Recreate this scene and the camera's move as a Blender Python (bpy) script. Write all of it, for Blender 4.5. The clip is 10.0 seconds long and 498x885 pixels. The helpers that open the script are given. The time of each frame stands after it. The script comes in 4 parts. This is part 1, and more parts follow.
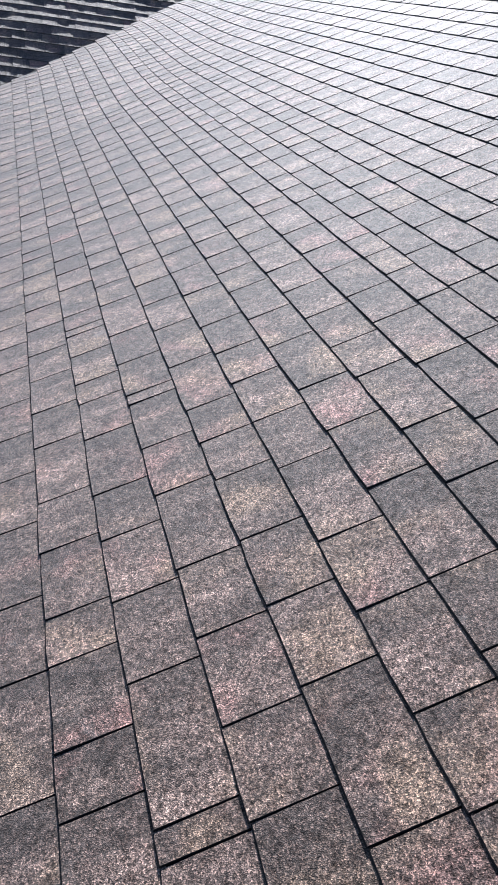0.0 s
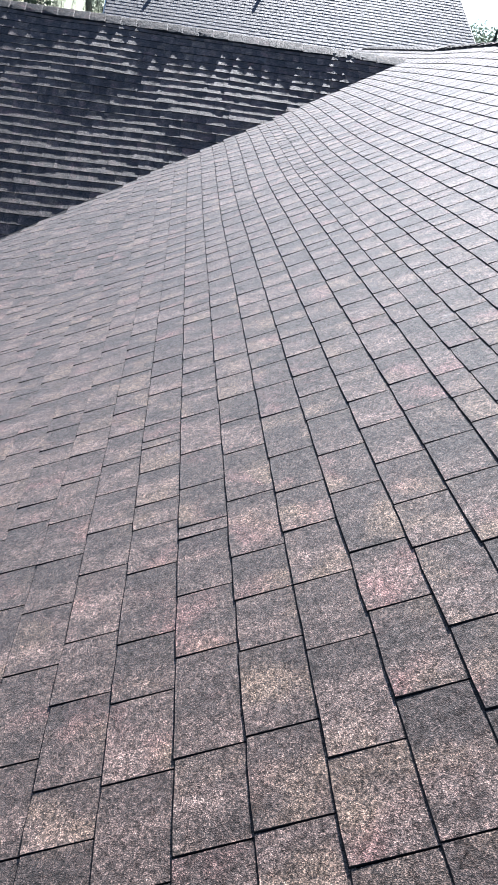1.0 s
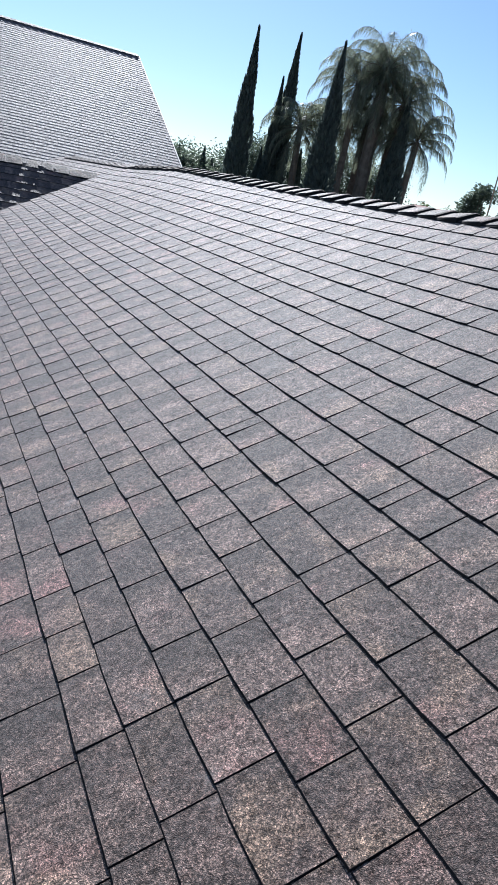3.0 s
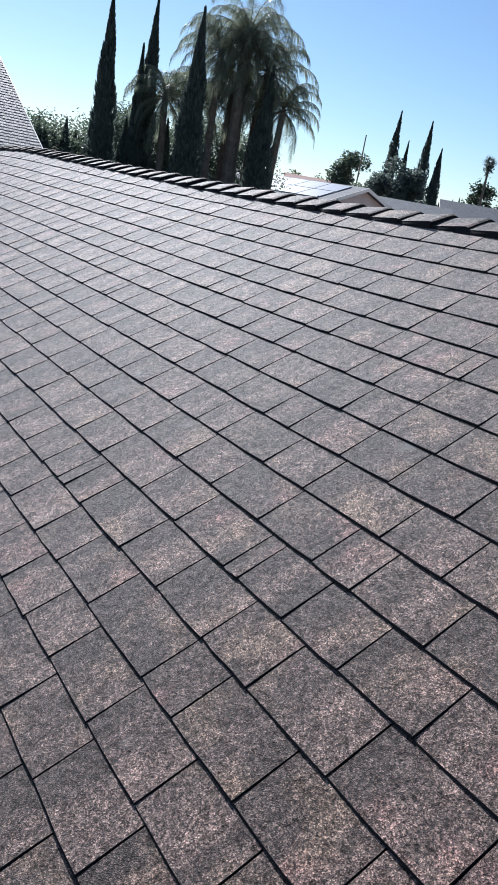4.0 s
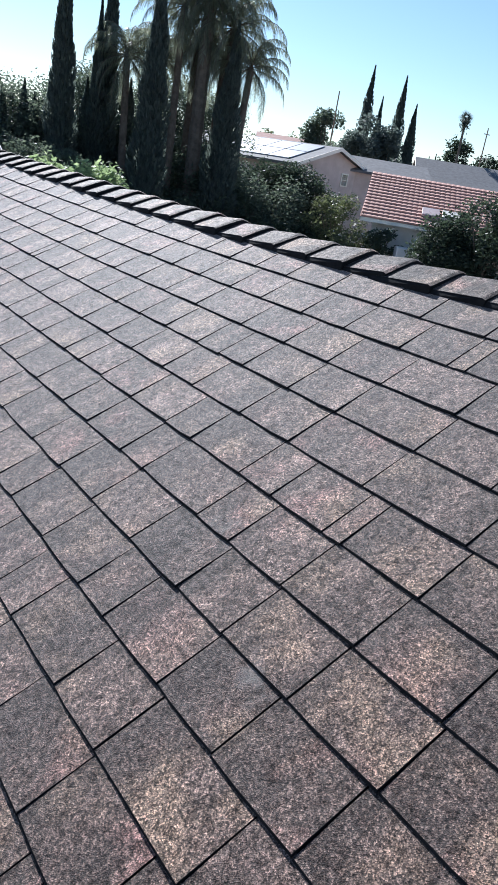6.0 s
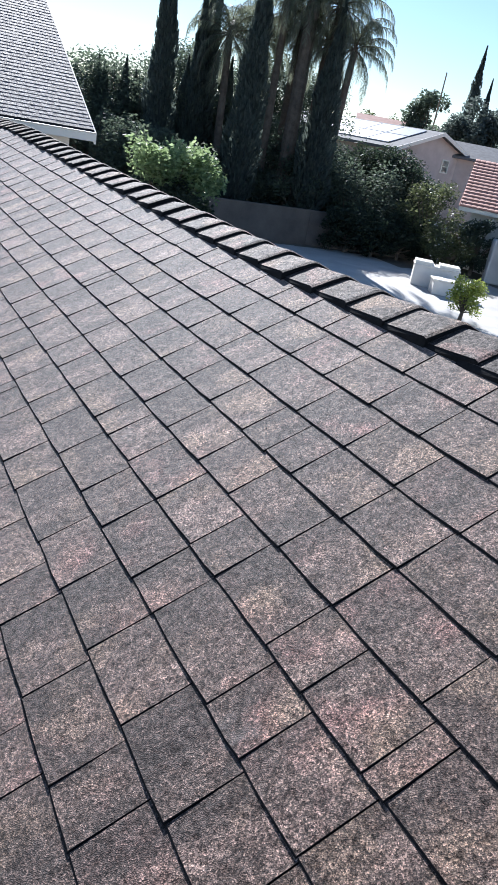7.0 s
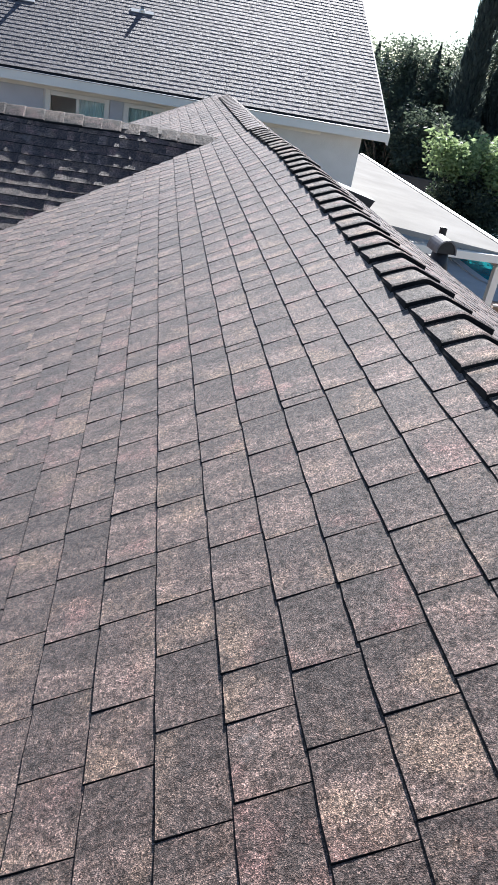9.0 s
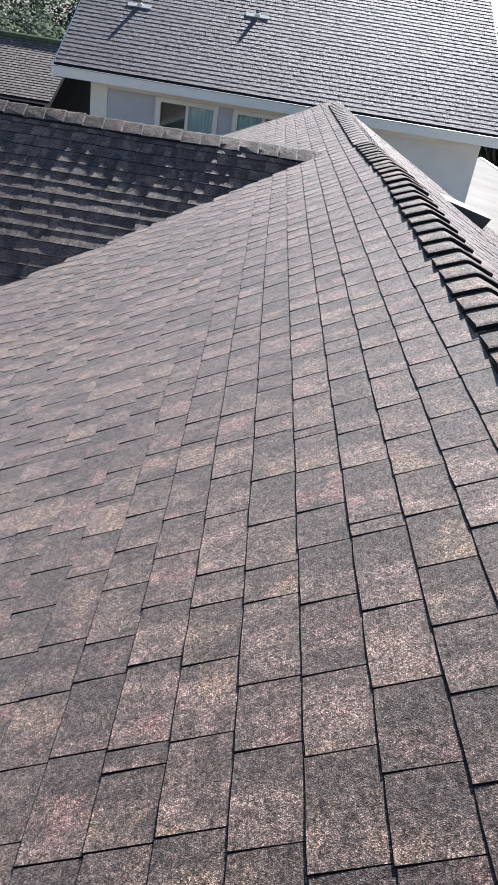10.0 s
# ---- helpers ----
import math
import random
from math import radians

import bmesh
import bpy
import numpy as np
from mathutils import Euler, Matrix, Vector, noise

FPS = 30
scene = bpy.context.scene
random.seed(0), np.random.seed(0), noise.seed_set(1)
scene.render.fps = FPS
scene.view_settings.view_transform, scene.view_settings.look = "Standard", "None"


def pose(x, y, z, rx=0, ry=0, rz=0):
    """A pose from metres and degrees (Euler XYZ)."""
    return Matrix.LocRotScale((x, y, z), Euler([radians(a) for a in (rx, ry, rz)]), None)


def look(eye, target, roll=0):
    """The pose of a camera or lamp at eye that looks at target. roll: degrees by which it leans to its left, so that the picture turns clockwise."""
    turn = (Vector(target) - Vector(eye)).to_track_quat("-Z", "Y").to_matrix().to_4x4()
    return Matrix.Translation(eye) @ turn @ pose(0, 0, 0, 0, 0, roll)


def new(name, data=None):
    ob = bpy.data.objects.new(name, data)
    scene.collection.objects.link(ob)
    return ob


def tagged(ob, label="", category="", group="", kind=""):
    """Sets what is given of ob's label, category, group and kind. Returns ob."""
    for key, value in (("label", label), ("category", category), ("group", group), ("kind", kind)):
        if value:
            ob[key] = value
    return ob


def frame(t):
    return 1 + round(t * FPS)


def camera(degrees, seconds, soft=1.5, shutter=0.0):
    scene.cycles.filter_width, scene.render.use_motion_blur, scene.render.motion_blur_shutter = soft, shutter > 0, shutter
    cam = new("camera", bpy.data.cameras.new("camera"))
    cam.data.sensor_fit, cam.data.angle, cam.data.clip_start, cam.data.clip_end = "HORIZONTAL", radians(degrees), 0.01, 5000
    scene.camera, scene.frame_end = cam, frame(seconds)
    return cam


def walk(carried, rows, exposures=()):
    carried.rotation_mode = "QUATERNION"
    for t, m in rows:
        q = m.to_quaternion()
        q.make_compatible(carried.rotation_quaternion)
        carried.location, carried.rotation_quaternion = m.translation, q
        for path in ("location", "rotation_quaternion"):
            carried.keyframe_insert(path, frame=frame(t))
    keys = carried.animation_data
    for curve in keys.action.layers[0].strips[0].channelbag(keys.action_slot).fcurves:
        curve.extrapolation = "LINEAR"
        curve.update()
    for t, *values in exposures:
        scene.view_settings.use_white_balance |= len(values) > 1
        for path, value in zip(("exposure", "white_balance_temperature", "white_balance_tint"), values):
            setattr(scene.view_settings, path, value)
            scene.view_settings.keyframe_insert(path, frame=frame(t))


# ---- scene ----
cam = camera(37.6, 10.0)
ROWS = [
    (0.0, pose(-3.470, -3.020, 4.636, 58.86, -7.71, -16.08)),
    (0.5, pose(-3.386, -2.918, 4.684, 59.93, -7.48, -9.77)),
    (1.0, pose(-3.243, -2.840, 4.801, 62.05, -7.34, -4.31)),
    (1.5, pose(-3.196, -2.685, 4.859, 64.92, -8.06, -1.19)),
    (2.0, pose(-3.090, -2.534, 4.939, 68.42, -9.21, -6.97)),
    (2.2, pose(-3.023, -2.505, 4.947, 69.42, -9.57, -10.35)),
    (3.3, pose(-2.668, -2.318, 5.074, 72.28, -11.01, -27.48)),
    (3.5, pose(-2.643, -2.255, 5.100, 72.22, -10.47, -29.05)),
    (4.0, pose(-2.483, -2.147, 5.147, 71.54, -9.80, -33.48)),
    (4.5, pose(-2.225, -2.098, 5.264, 70.91, -8.58, -35.64)),
    (5.0, pose(-2.115, -1.961, 5.328, 70.39, -8.07, -36.66)),
    (5.5, pose(-2.000, -1.830, 5.429, 69.92, -8.08, -36.61)),
    (5.7, pose(-1.928, -1.790, 5.432, 69.53, -8.39, -36.20)),
    (6.8, pose(-1.570, -1.472, 5.565, 66.98, -9.98, -30.33)),
    (7.0, pose(-1.525, -1.371, 5.623, 66.32, -10.26, -28.06)),
    (7.5, pose(-1.438, -1.238, 5.674, 65.09, -10.63, -22.51)),
    (8.0, pose(-1.294, -1.076, 5.758, 63.73, -10.34, -16.45)),
    (8.5, pose(-1.210, -0.816, 5.810, 62.62, -9.70, -10.90)),
    (9.0, pose(-1.097, -0.540, 5.882, 61.62, -9.31, -6.08)),
    (9.5, pose(-0.967, -0.251, 5.953, 60.89, -8.92, -2.12)),
    (10.0, pose(-0.968, 0.003, 5.986, 60.28, -8.37, 2.28)),
]

EXPOSURES = [(0.0, 1.12, 5950, 10.5), (1.0, 1.22, 5900, 10.5), (2.2, 1.10, 5800, 10), (3.5, 0.66, 5850, 9.5), (5.5, 0.89, 5850, 9.5), (7.5, 1.08, 5950, 10.5), (10.0, 1.20, 6250, 11.5)]
walk(cam, ROWS, EXPOSURES)

# ---------------------------------------------------------------- light
SUN_EL, SUN_AZ = radians(31.95), radians(16.5)
world = bpy.data.worlds.new("sky")
scene.world = world
world.use_nodes = True
wn = world.node_tree
sky = wn.nodes.new("ShaderNodeTexSky")
sky.sky_type = "NISHITA"
sky.sun_disc = False
sky.sun_elevation, sky.sun_rotation = SUN_EL, SUN_AZ
sky.air_density, sky.dust_density, sky.ozone_density = 1.0, 0.10, 3.2
wn.links.new(sky.outputs[0], wn.nodes["Background"].inputs[0])
wn.nodes["Background"].inputs[1].default_value = 0.068
sun = new("sun", bpy.data.lights.new("sun", "SUN"))
sun.data.energy, sun.data.angle, sun.data.color = 5.0, radians(0.6), (1.0, 0.96, 0.92)
sun.matrix_world = look((0, 0, 40), (-40 * math.sin(SUN_AZ) * math.cos(SUN_EL), -40 * math.cos(SUN_AZ) * math.cos(SUN_EL), 40 - 40 * math.sin(SUN_EL)))


# ---------------------------------------------------------------- materials
def nodes_of(name):
    m = bpy.data.materials.new(name)
    m.use_nodes = True
    nt = m.node_tree
    return m, nt, nt.nodes["Principled BSDF"]


def nd(nt, kind, **kw):
    n = nt.nodes.new(kind)
    for k, v in kw.items():
        n.inputs[k].default_value = v
    return n


def ramp(nt, src, stops):
    r = nt.nodes.new("ShaderNodeValToRGB")
    e = r.color_ramp.elements
    while len(e) < len(stops):
        e.new(0.5)
    for q, (p, c) in zip(e, stops):
        q.position, q.color = p, (*c, 1)
    nt.links.new(src, r.inputs[0])
    return r.outputs[0]


def mixc(nt, fac, a, b, mode="MIX"):
    n = nt.nodes.new("ShaderNodeMix")
    n.data_type, n.blend_type = "RGBA", mode
    for sock, v in ((n.inputs[0], fac), (n.inputs[6], a), (n.inputs[7], b)):
        if isinstance(v, (int, float)):
            sock.default_value = v
        elif isinstance(v, tuple):
            sock.default_value = (*v, 1)
        else:
            nt.links.new(v, sock)
    return n.outputs[2]


def math_node(nt, op, a, b=0.0):
    n = nt.nodes.new("ShaderNodeMath")
    n.operation = op
    for sock, v in zip(n.inputs, (a, b)):
        if isinstance(v, (int, float)):
            sock.default_value = v
        else:
            nt.links.new(v, sock)
    return n.outputs[0]


def noise_tex(nt, coord, scale, detail=3.0, rough=0.55, stretch=None):
    if stretch:
        mp = nt.nodes.new("ShaderNodeMapping")
        mp.inputs["Scale"].default_value = stretch
        nt.links.new(coord, mp.inputs[0])
        coord = mp.outputs[0]
    n = nd(nt, "ShaderNodeTexNoise", Scale=scale, Detail=detail, Roughness=rough)
    nt.links.new(coord, n.inputs["Vector"])
    return n.outputs["Fac"]


def plain(name, c1, c2, scale=6.0, rough=0.7, metal=0.0, bump=0.15, fine=90.0, spec=0.5):
    """A surface of two mottled colours with a fine grain."""
    m, nt, bsdf = nodes_of(name)
    g = nt.nodes.new("ShaderNodeNewGeometry")
    a = noise_tex(nt, g.outputs["Position"], scale, 4)
    b = noise_tex(nt, g.outputs["Position"], fine, 2)
    f = math_node(nt, "ADD", math_node(nt, "MULTIPLY", a, 0.7), math_node(nt, "MULTIPLY", b, 0.3))
    nt.links.new(ramp(nt, f, [(0.36, c1), (0.64, c2)]), bsdf.inputs["Base Color"])
    bsdf.inputs["Roughness"].default_value, bsdf.inputs["Metallic"].default_value = rough, metal
    bsdf.inputs["Specular IOR Level"].default_value = spec
    if bump:
        bn = nd(nt, "ShaderNodeBump", Strength=bump, Distance=0.01)
        nt.links.new(b, bn.inputs["Height"])
        nt.links.new(bn.outputs[0], bsdf.inputs["Normal"])
    return m


def shingle_material(name, tones, grain=1.0, spec=0.62, across=(0.30, 1.7, 0.30), warmth=(0.25, 0.135, 0.118), tan=(0.225, 0.158, 0.110), drop=0.9, sheen=0.13):
    """Asphalt shingle: a tone for every tab, a dark blend drop at one end of it, mineral granules."""
    m, nt, bsdf = nodes_of(name)
    g = nt.nodes.new("ShaderNodeNewGeometry")
    o = nt.nodes.new("ShaderNodeObjectInfo")
    pos = g.outputs["Position"]
    own = math_node(nt, "FRACT", math_node(nt, "ADD", math_node(nt, "MULTIPLY", g.outputs["Random Per Island"], 7.31), math_node(nt, "MULTIPLY", o.outputs["Random"], 5.17)))
    own_b = math_node(nt, "FRACT", math_node(nt, "MULTIPLY", own, 13.7))
    own_c = math_node(nt, "FRACT", math_node(nt, "MULTIPLY", own, 29.3))
    shift = nt.nodes.new("ShaderNodeVectorMath")
    shift.operation = "ADD"
    nt.links.new(pos, shift.inputs[0])
    nt.links.new(math_node(nt, "MULTIPLY", own, 40.0), shift.inputs[1])
    band = noise_tex(nt, shift.outputs[0], 8.0, 2, 0.5, across)
    blot = noise_tex(nt, shift.outputs[0], 14.0, 3, 0.6)
    stain = noise_tex(nt, pos, 0.55, 3, 0.6)
    f = math_node(nt, "ADD", math_node(nt, "MULTIPLY", math_node(nt, "SUBTRACT", band, 0.20), 0.80), math_node(nt, "MULTIPLY", own, 0.26))
    f = math_node(nt, "ADD", f, math_node(nt, "MULTIPLY", math_node(nt, "SUBTRACT", blot, 0.5), 0.70))
    col = ramp(nt, f, tones)
    warm = noise_tex(nt, shift.outputs[0], 6.0, 2)
    hue = noise_tex(nt, shift.outputs[0], 3.0, 1)
    tint = mixc(nt, ramp(nt, hue, [(0.45, (0, 0, 0)), (0.55, (1, 1, 1))]), warmth, tan)
    col = mixc(nt, ramp(nt, warm, [(0.50, (0, 0, 0)), (0.68, (0.75, 0.75, 0.75))]), col, tint)
    # the colour blend starts dark at one end of the tab and changes along a ragged line
    tab = nt.nodes.new("ShaderNodeAttribute")
    tab.attribute_name = "tab"
    axis = nt.nodes.new("ShaderNodeSeparateXYZ")
    nt.links.new(tab.outputs["Vector"], axis.inputs[0])
    ragged = math_node(nt, "MULTIPLY", math_node(nt, "SUBTRACT", noise_tex(nt, shift.outputs[0], 26.0, 3, 0.7), 0.5), 0.06)
    edge = math_node(nt, "MULTIPLY", axis.outputs["Z"], math_node(nt, "ADD", 0.14, math_node(nt, "MULTIPLY", own_b, 0.44)))
    away = math_node(nt, "SUBTRACT", math_node(nt, "ADD", axis.outputs["X"], ragged), edge)
    depth = math_node(nt, "MULTIPLY", math_node(nt, "ADD", 0.34, math_node(nt, "MULTIPLY", own_c, 0.66)), drop)
    dark = ramp(nt, math_node(nt, "ADD", math_node(nt, "MULTIPLY", away, 16.0), 0.5), [(0.30, (1, 1, 1)), (0.75, (0, 0, 0))])
    col = mixc(nt, math_node(nt, "MULTIPLY", dark, depth), col, (0.048, 0.034, 0.029))
    vor = nd(nt, "ShaderNodeTexVoronoi", Scale=500.0)
    nt.links.new(pos, vor.inputs["Vector"])
    sep = nt.nodes.new("ShaderNodeSeparateColor")
    nt.links.new(vor.outputs["Color"], sep.inputs[0])
    gr = ramp(nt, sep.outputs[0], [(0.0, (0.26, 0.25, 0.25)), (0.40, (0.62, 0.61, 0.61)), (0.70, (1.12, 1.10, 1.10)), (0.96, (2.6, 2.48, 2.40))])
    col = mixc(nt, grain, col, gr, "MULTIPLY")
    speck = noise_tex(nt, pos, 175.0, 3, 0.8)
    col = mixc(nt, grain, col, ramp(nt, speck, [(0.36, (0.18, 0.18, 0.18)), (0.64, (2.1, 2.06, 2.02))]), "MULTIPLY")
    mid = noise_tex(nt, pos, 62.0, 2, 0.6)
    col = mixc(nt, grain, col, ramp(nt, mid, [(0.38, (0.68, 0.68, 0.68)), (0.62, (1.34, 1.33, 1.31))]), "MULTIPLY")
    col = mixc(nt, 0.8, col, ramp(nt, stain, [(0.3, (0.80, 0.80, 0.82)), (0.7, (1.12, 1.1, 1.08))]), "MULTIPLY")
    scuff = ramp(nt, noise_tex(nt, pos, 5.5, 4, 0.65), [(0.66, (0, 0, 0)), (0.78, (0.45, 0.45, 0.45))])
    col = mixc(nt, scuff, col, (0.30, 0.275, 0.255))
    nt.links.new(col, bsdf.inputs["Base Color"])
    bsdf.inputs["Roughness"].default_value = 0.66
    bsdf.inputs["Sheen Weight"].default_value = sheen
    bsdf.inputs["Sheen Roughness"].default_value = 0.45
    shine = math_node(nt, "MULTIPLY", math_node(nt, "SUBTRACT", math_node(nt, "ADD", speck, mid), 0.68), 3.4 * spec)
    nt.links.new(math_node(nt, "MAXIMUM", shine, 0.03), bsdf.inputs["Specular IOR Level"])
    bn = nd(nt, "ShaderNodeBump", Strength=0.45, Distance=0.0035)
    nt.links.new(math_node(nt, "ADD", math_node(nt, "ADD", sep.outputs[1], vor.outputs["Distance"]), math_node(nt, "MULTIPLY", mid, 0.6)), bn.inputs["Height"])
    nt.links.new(bn.outputs[0], bsdf.inputs["Normal"])
    return m


def leaf_material(name, dark, light, gloss=0.45, thin=0.5):
    m, nt, bsdf = nodes_of(name)
    g = nt.nodes.new("ShaderNodeNewGeometry")
    a = noise_tex(nt, g.outputs["Position"], 1.3, 3)
    f = math_node(nt, "ADD", math_node(nt, "MULTIPLY", a, 0.6), math_node(nt, "MULTIPLY", g.outputs["Random Per Island"], 0.45))
    nt.links.new(ramp(nt, f, [(0.25, dark), (0.85, light)]), bsdf.inputs["Base Color"])
    bsdf.inputs["Roughness"].default_value = gloss
    tr = nt.nodes.new("ShaderNodeBsdfTranslucent")
    nt.links.new(ramp(nt, f, [(0.25, tuple(1.1 * v for v in dark)), (0.85, tuple(1.3 * v for v in light))]), tr.inputs[0])
    mx = nd(nt, "ShaderNodeMixShader", Fac=thin)
    nt.links.new(bsdf.outputs[0], mx.inputs[1])
    nt.links.new(tr.outputs[0], mx.inputs[2])
    nt.links.new(mx.outputs[0], nt.nodes["Material Output"].inputs[0])
    return m


TONES = [(0.16, (0.055, 0.039, 0.033)), (0.36, (0.098, 0.069, 0.057)), (0.54, (0.158, 0.112, 0.093)), (0.76, (0.262, 0.188, 0.156))]
# darker than the tabs: own tone, plus shade of leaves turned from the sun
CAP_TONES = [(0.16, (0.036, 0.029, 0.026)), (0.36, (0.062, 0.050, 0.043)), (0.54, (0.096, 0.076, 0.064)), (0.76, (0.150, 0.120, 0.098))]
SHINGLE = shingle_material("asphalt_shingle", TONES, spec=0.21, sheen=0.27)
SHINGLE_CAP = shingle_material("asphalt_ridge_cap", CAP_TONES, drop=0.0, spec=0.16, sheen=0.04)
SHINGLE_WING = shingle_material("asphalt_shingle_wing", TONES, spec=0.36, across=(1.7, 0.30, 0.30), sheen=0.07)
SHINGLE_FAR = shingle_material("dark_asphalt_shingle", [(0.26, (0.066, 0.055, 0.062)), (0.50, (0.098, 0.082, 0.090)), (0.82, (0.144, 0.122, 0.132))], 0.7, across=(1.7, 0.30, 0.30), warmth=(0.14, 0.11, 0.12), tan=(0.13, 0.11, 0.115), drop=0.25, sheen=0.08, spec=0.42)
FELT = plain("black_asphalt_edge", (0.008, 0.008, 0.009), (0.02, 0.019, 0.02), 20, 0.9, spec=0.2)
WHITE = plain("white_paint", (0.89, 0.83, 0.72), (0.93, 0.875, 0.77), 2.5, 0.55, bump=0.05)
TAN = plain("tan_stucco", (0.55, 0.45, 0.40), (0.66, 0.55, 0.50), 1.5, 0.9, bump=0.4, fine=40)
STUCCO = plain("cream_stucco", (0.75, 0.715, 0.66), (0.83, 0.795, 0.74), 3.0, 0.9, bump=0.5, fine=60)
PANEL = plain("grey_panel_paint", (0.52, 0.51, 0.52), (0.60, 0.59, 0.60), 2.0, 0.8, bump=0.2)
METAL = plain("grey_metal_flashing", (0.33, 0.33, 0.34), (0.48, 0.48, 0.49), 8, 0.45, 0.7, 0.05)
GALV = plain("galvanised_pipe", (0.15, 0.145, 0.145), (0.24, 0.23, 0.225), 14, 0.55, 0.5, 0.1)
BLACKPIPE = plain("black_pipe", (0.012, 0.012, 0.013), (0.03, 0.03, 0.03), 12, 0.5, bump=0.05)
CONCRETE = plain("pale_concrete", (0.42, 0.40, 0.37), (0.56, 0.54, 0.50), 0.8, 0.85, bump=0.3, fine=30)
SOIL = plain("dry_soil", (0.13, 0.105, 0.08), (0.22, 0.19, 0.14), 0.35, 0.95, bump=0.4, fine=20)
FENCEWALL = plain("brown_block_wall", (0.105, 0.088, 0.076), (0.165, 0.138, 0.118), 1.2, 0.9, bump=0.4, fine=25)
WOOD = plain("weathered_wood", (0.20, 0.13, 0.09), (0.32, 0.22, 0.15), 7, 0.8, bump=0.3)
BARK = plain("bark", (0.10, 0.08, 0.06), (0.20, 0.16, 0.12), 5, 0.9, bump=0.6, fine=22)
PALMBARK = plain("palm_bark", (0.09, 0.07, 0.055), (0.17, 0.135, 0.105), 4, 0.9, bump=0.5, fine=18)
TILE = plain("terracotta_tile", (0.40, 0.20, 0.15), (0.55, 0.31, 0.25), 2.5, 0.8, bump=0.3, fine=12)
GREYROOF = plain("grey_roof_shingle", (0.10, 0.10, 0.105), (0.17, 0.17, 0.175), 3.0, 0.85, bump=0.4, fine=14)
# pale base colour stands in for the sky glare on the panels
SOLAR = plain("solar_glass_glare", (0.22, 0.23, 0.27), (0.30, 0.31, 0.35), 1.0, 0.35, bump=0, spec=1.0)
PLASTIC = plain("white_plastic", (0.62, 0.62, 0.62), (0.70, 0.70, 0.69), 1.5, 0.4, bump=0.03)
PALEPINK = plain("pale_pink_sheet", (0.55, 0.42, 0.40), (0.64, 0.52, 0.50), 2.0, 0.5, bump=0.03)
MOSS = plain("mossy_cap", (0.05, 0.07, 0.03), (0.11, 0.13, 0.06), 5, 0.95, bump=0.5)
CYPRESS = leaf_material("cypress_leaf", (0.070, 0.090, 0.080), (0.13, 0.155, 0.130), 0.6, 0.58)
PALMLEAF = leaf_material("palm_leaf", (0.12, 0.14, 0.10), (0.25, 0.27, 0.19), 0.4, 0.65)
HEDGE = leaf_material("hedge_leaf", (0.062, 0.084, 0.064), (0.13, 0.16, 0.105), 0.55, 0.58)
# darker leaf tones: shade on backlit shrubs and trees put into the colour
SHADELEAF = leaf_material("shaded_leaf", (0.020, 0.032, 0.022), (0.060, 0.082, 0.048), 0.6)
BRIGHT = leaf_material("bright_leaf", (0.13, 0.19, 0.08), (0.38, 0.47, 0.24), 0.4, 0.55)
OLIVE = leaf_material("olive_leaf", (0.06, 0.075, 0.035), (0.15, 0.17, 0.08), 0.5)
LIME = leaf_material("lime_leaf", (0.20, 0.25, 0.05), (0.48, 0.52, 0.13), 0.4)
BLOSSOM = plain("white_blossom", (0.62, 0.60, 0.52), (0.75, 0.73, 0.66), 6, 0.7, bump=0)


def glass_material():
    m, nt, bsdf = nodes_of("window_glass")
    bsdf.inputs["Base Color"].default_value = (0.82, 0.90, 0.88, 1)
    bsdf.inputs["Roughness"].default_value = 0.02
    bsdf.inputs["IOR"].default_value = 1.45
    bsdf.inputs["Transmission Weight"].default_value = 1.0
    return m


def water_material():
    m, nt, bsdf = nodes_of("pool_water")
    g = nt.nodes.new("ShaderNodeNewGeometry")
    a = noise_tex(nt, g.outputs["Position"], 0.9, 3)
    nt.links.new(ramp(nt, a, [(0.3, (0.01, 0.20, 0.22)), (0.7, (0.02, 0.36, 0.38))]), bsdf.inputs["Base Color"])
    bsdf.inputs["Roughness"].default_value = 0.06
    bn = nd(nt, "ShaderNodeBump", Strength=0.12, Distance=0.05)
    nt.links.new(noise_tex(nt, g.outputs["Position"], 5.0, 2), bn.inputs["Height"])
    nt.links.new(bn.outputs[0], bsdf.inputs["Normal"])
    return m


GLASS, WATER = glass_material(), water_material()
CURTAIN = plain("pale_green_curtain", (0.74, 0.82, 0.76), (0.84, 0.88, 0.83), 5.0, 0.9, bump=0.1)
DARKROOM = plain("dim_room", (0.42, 0.46, 0.44), (0.52, 0.56, 0.53), 2.0, 0.9, bump=0)


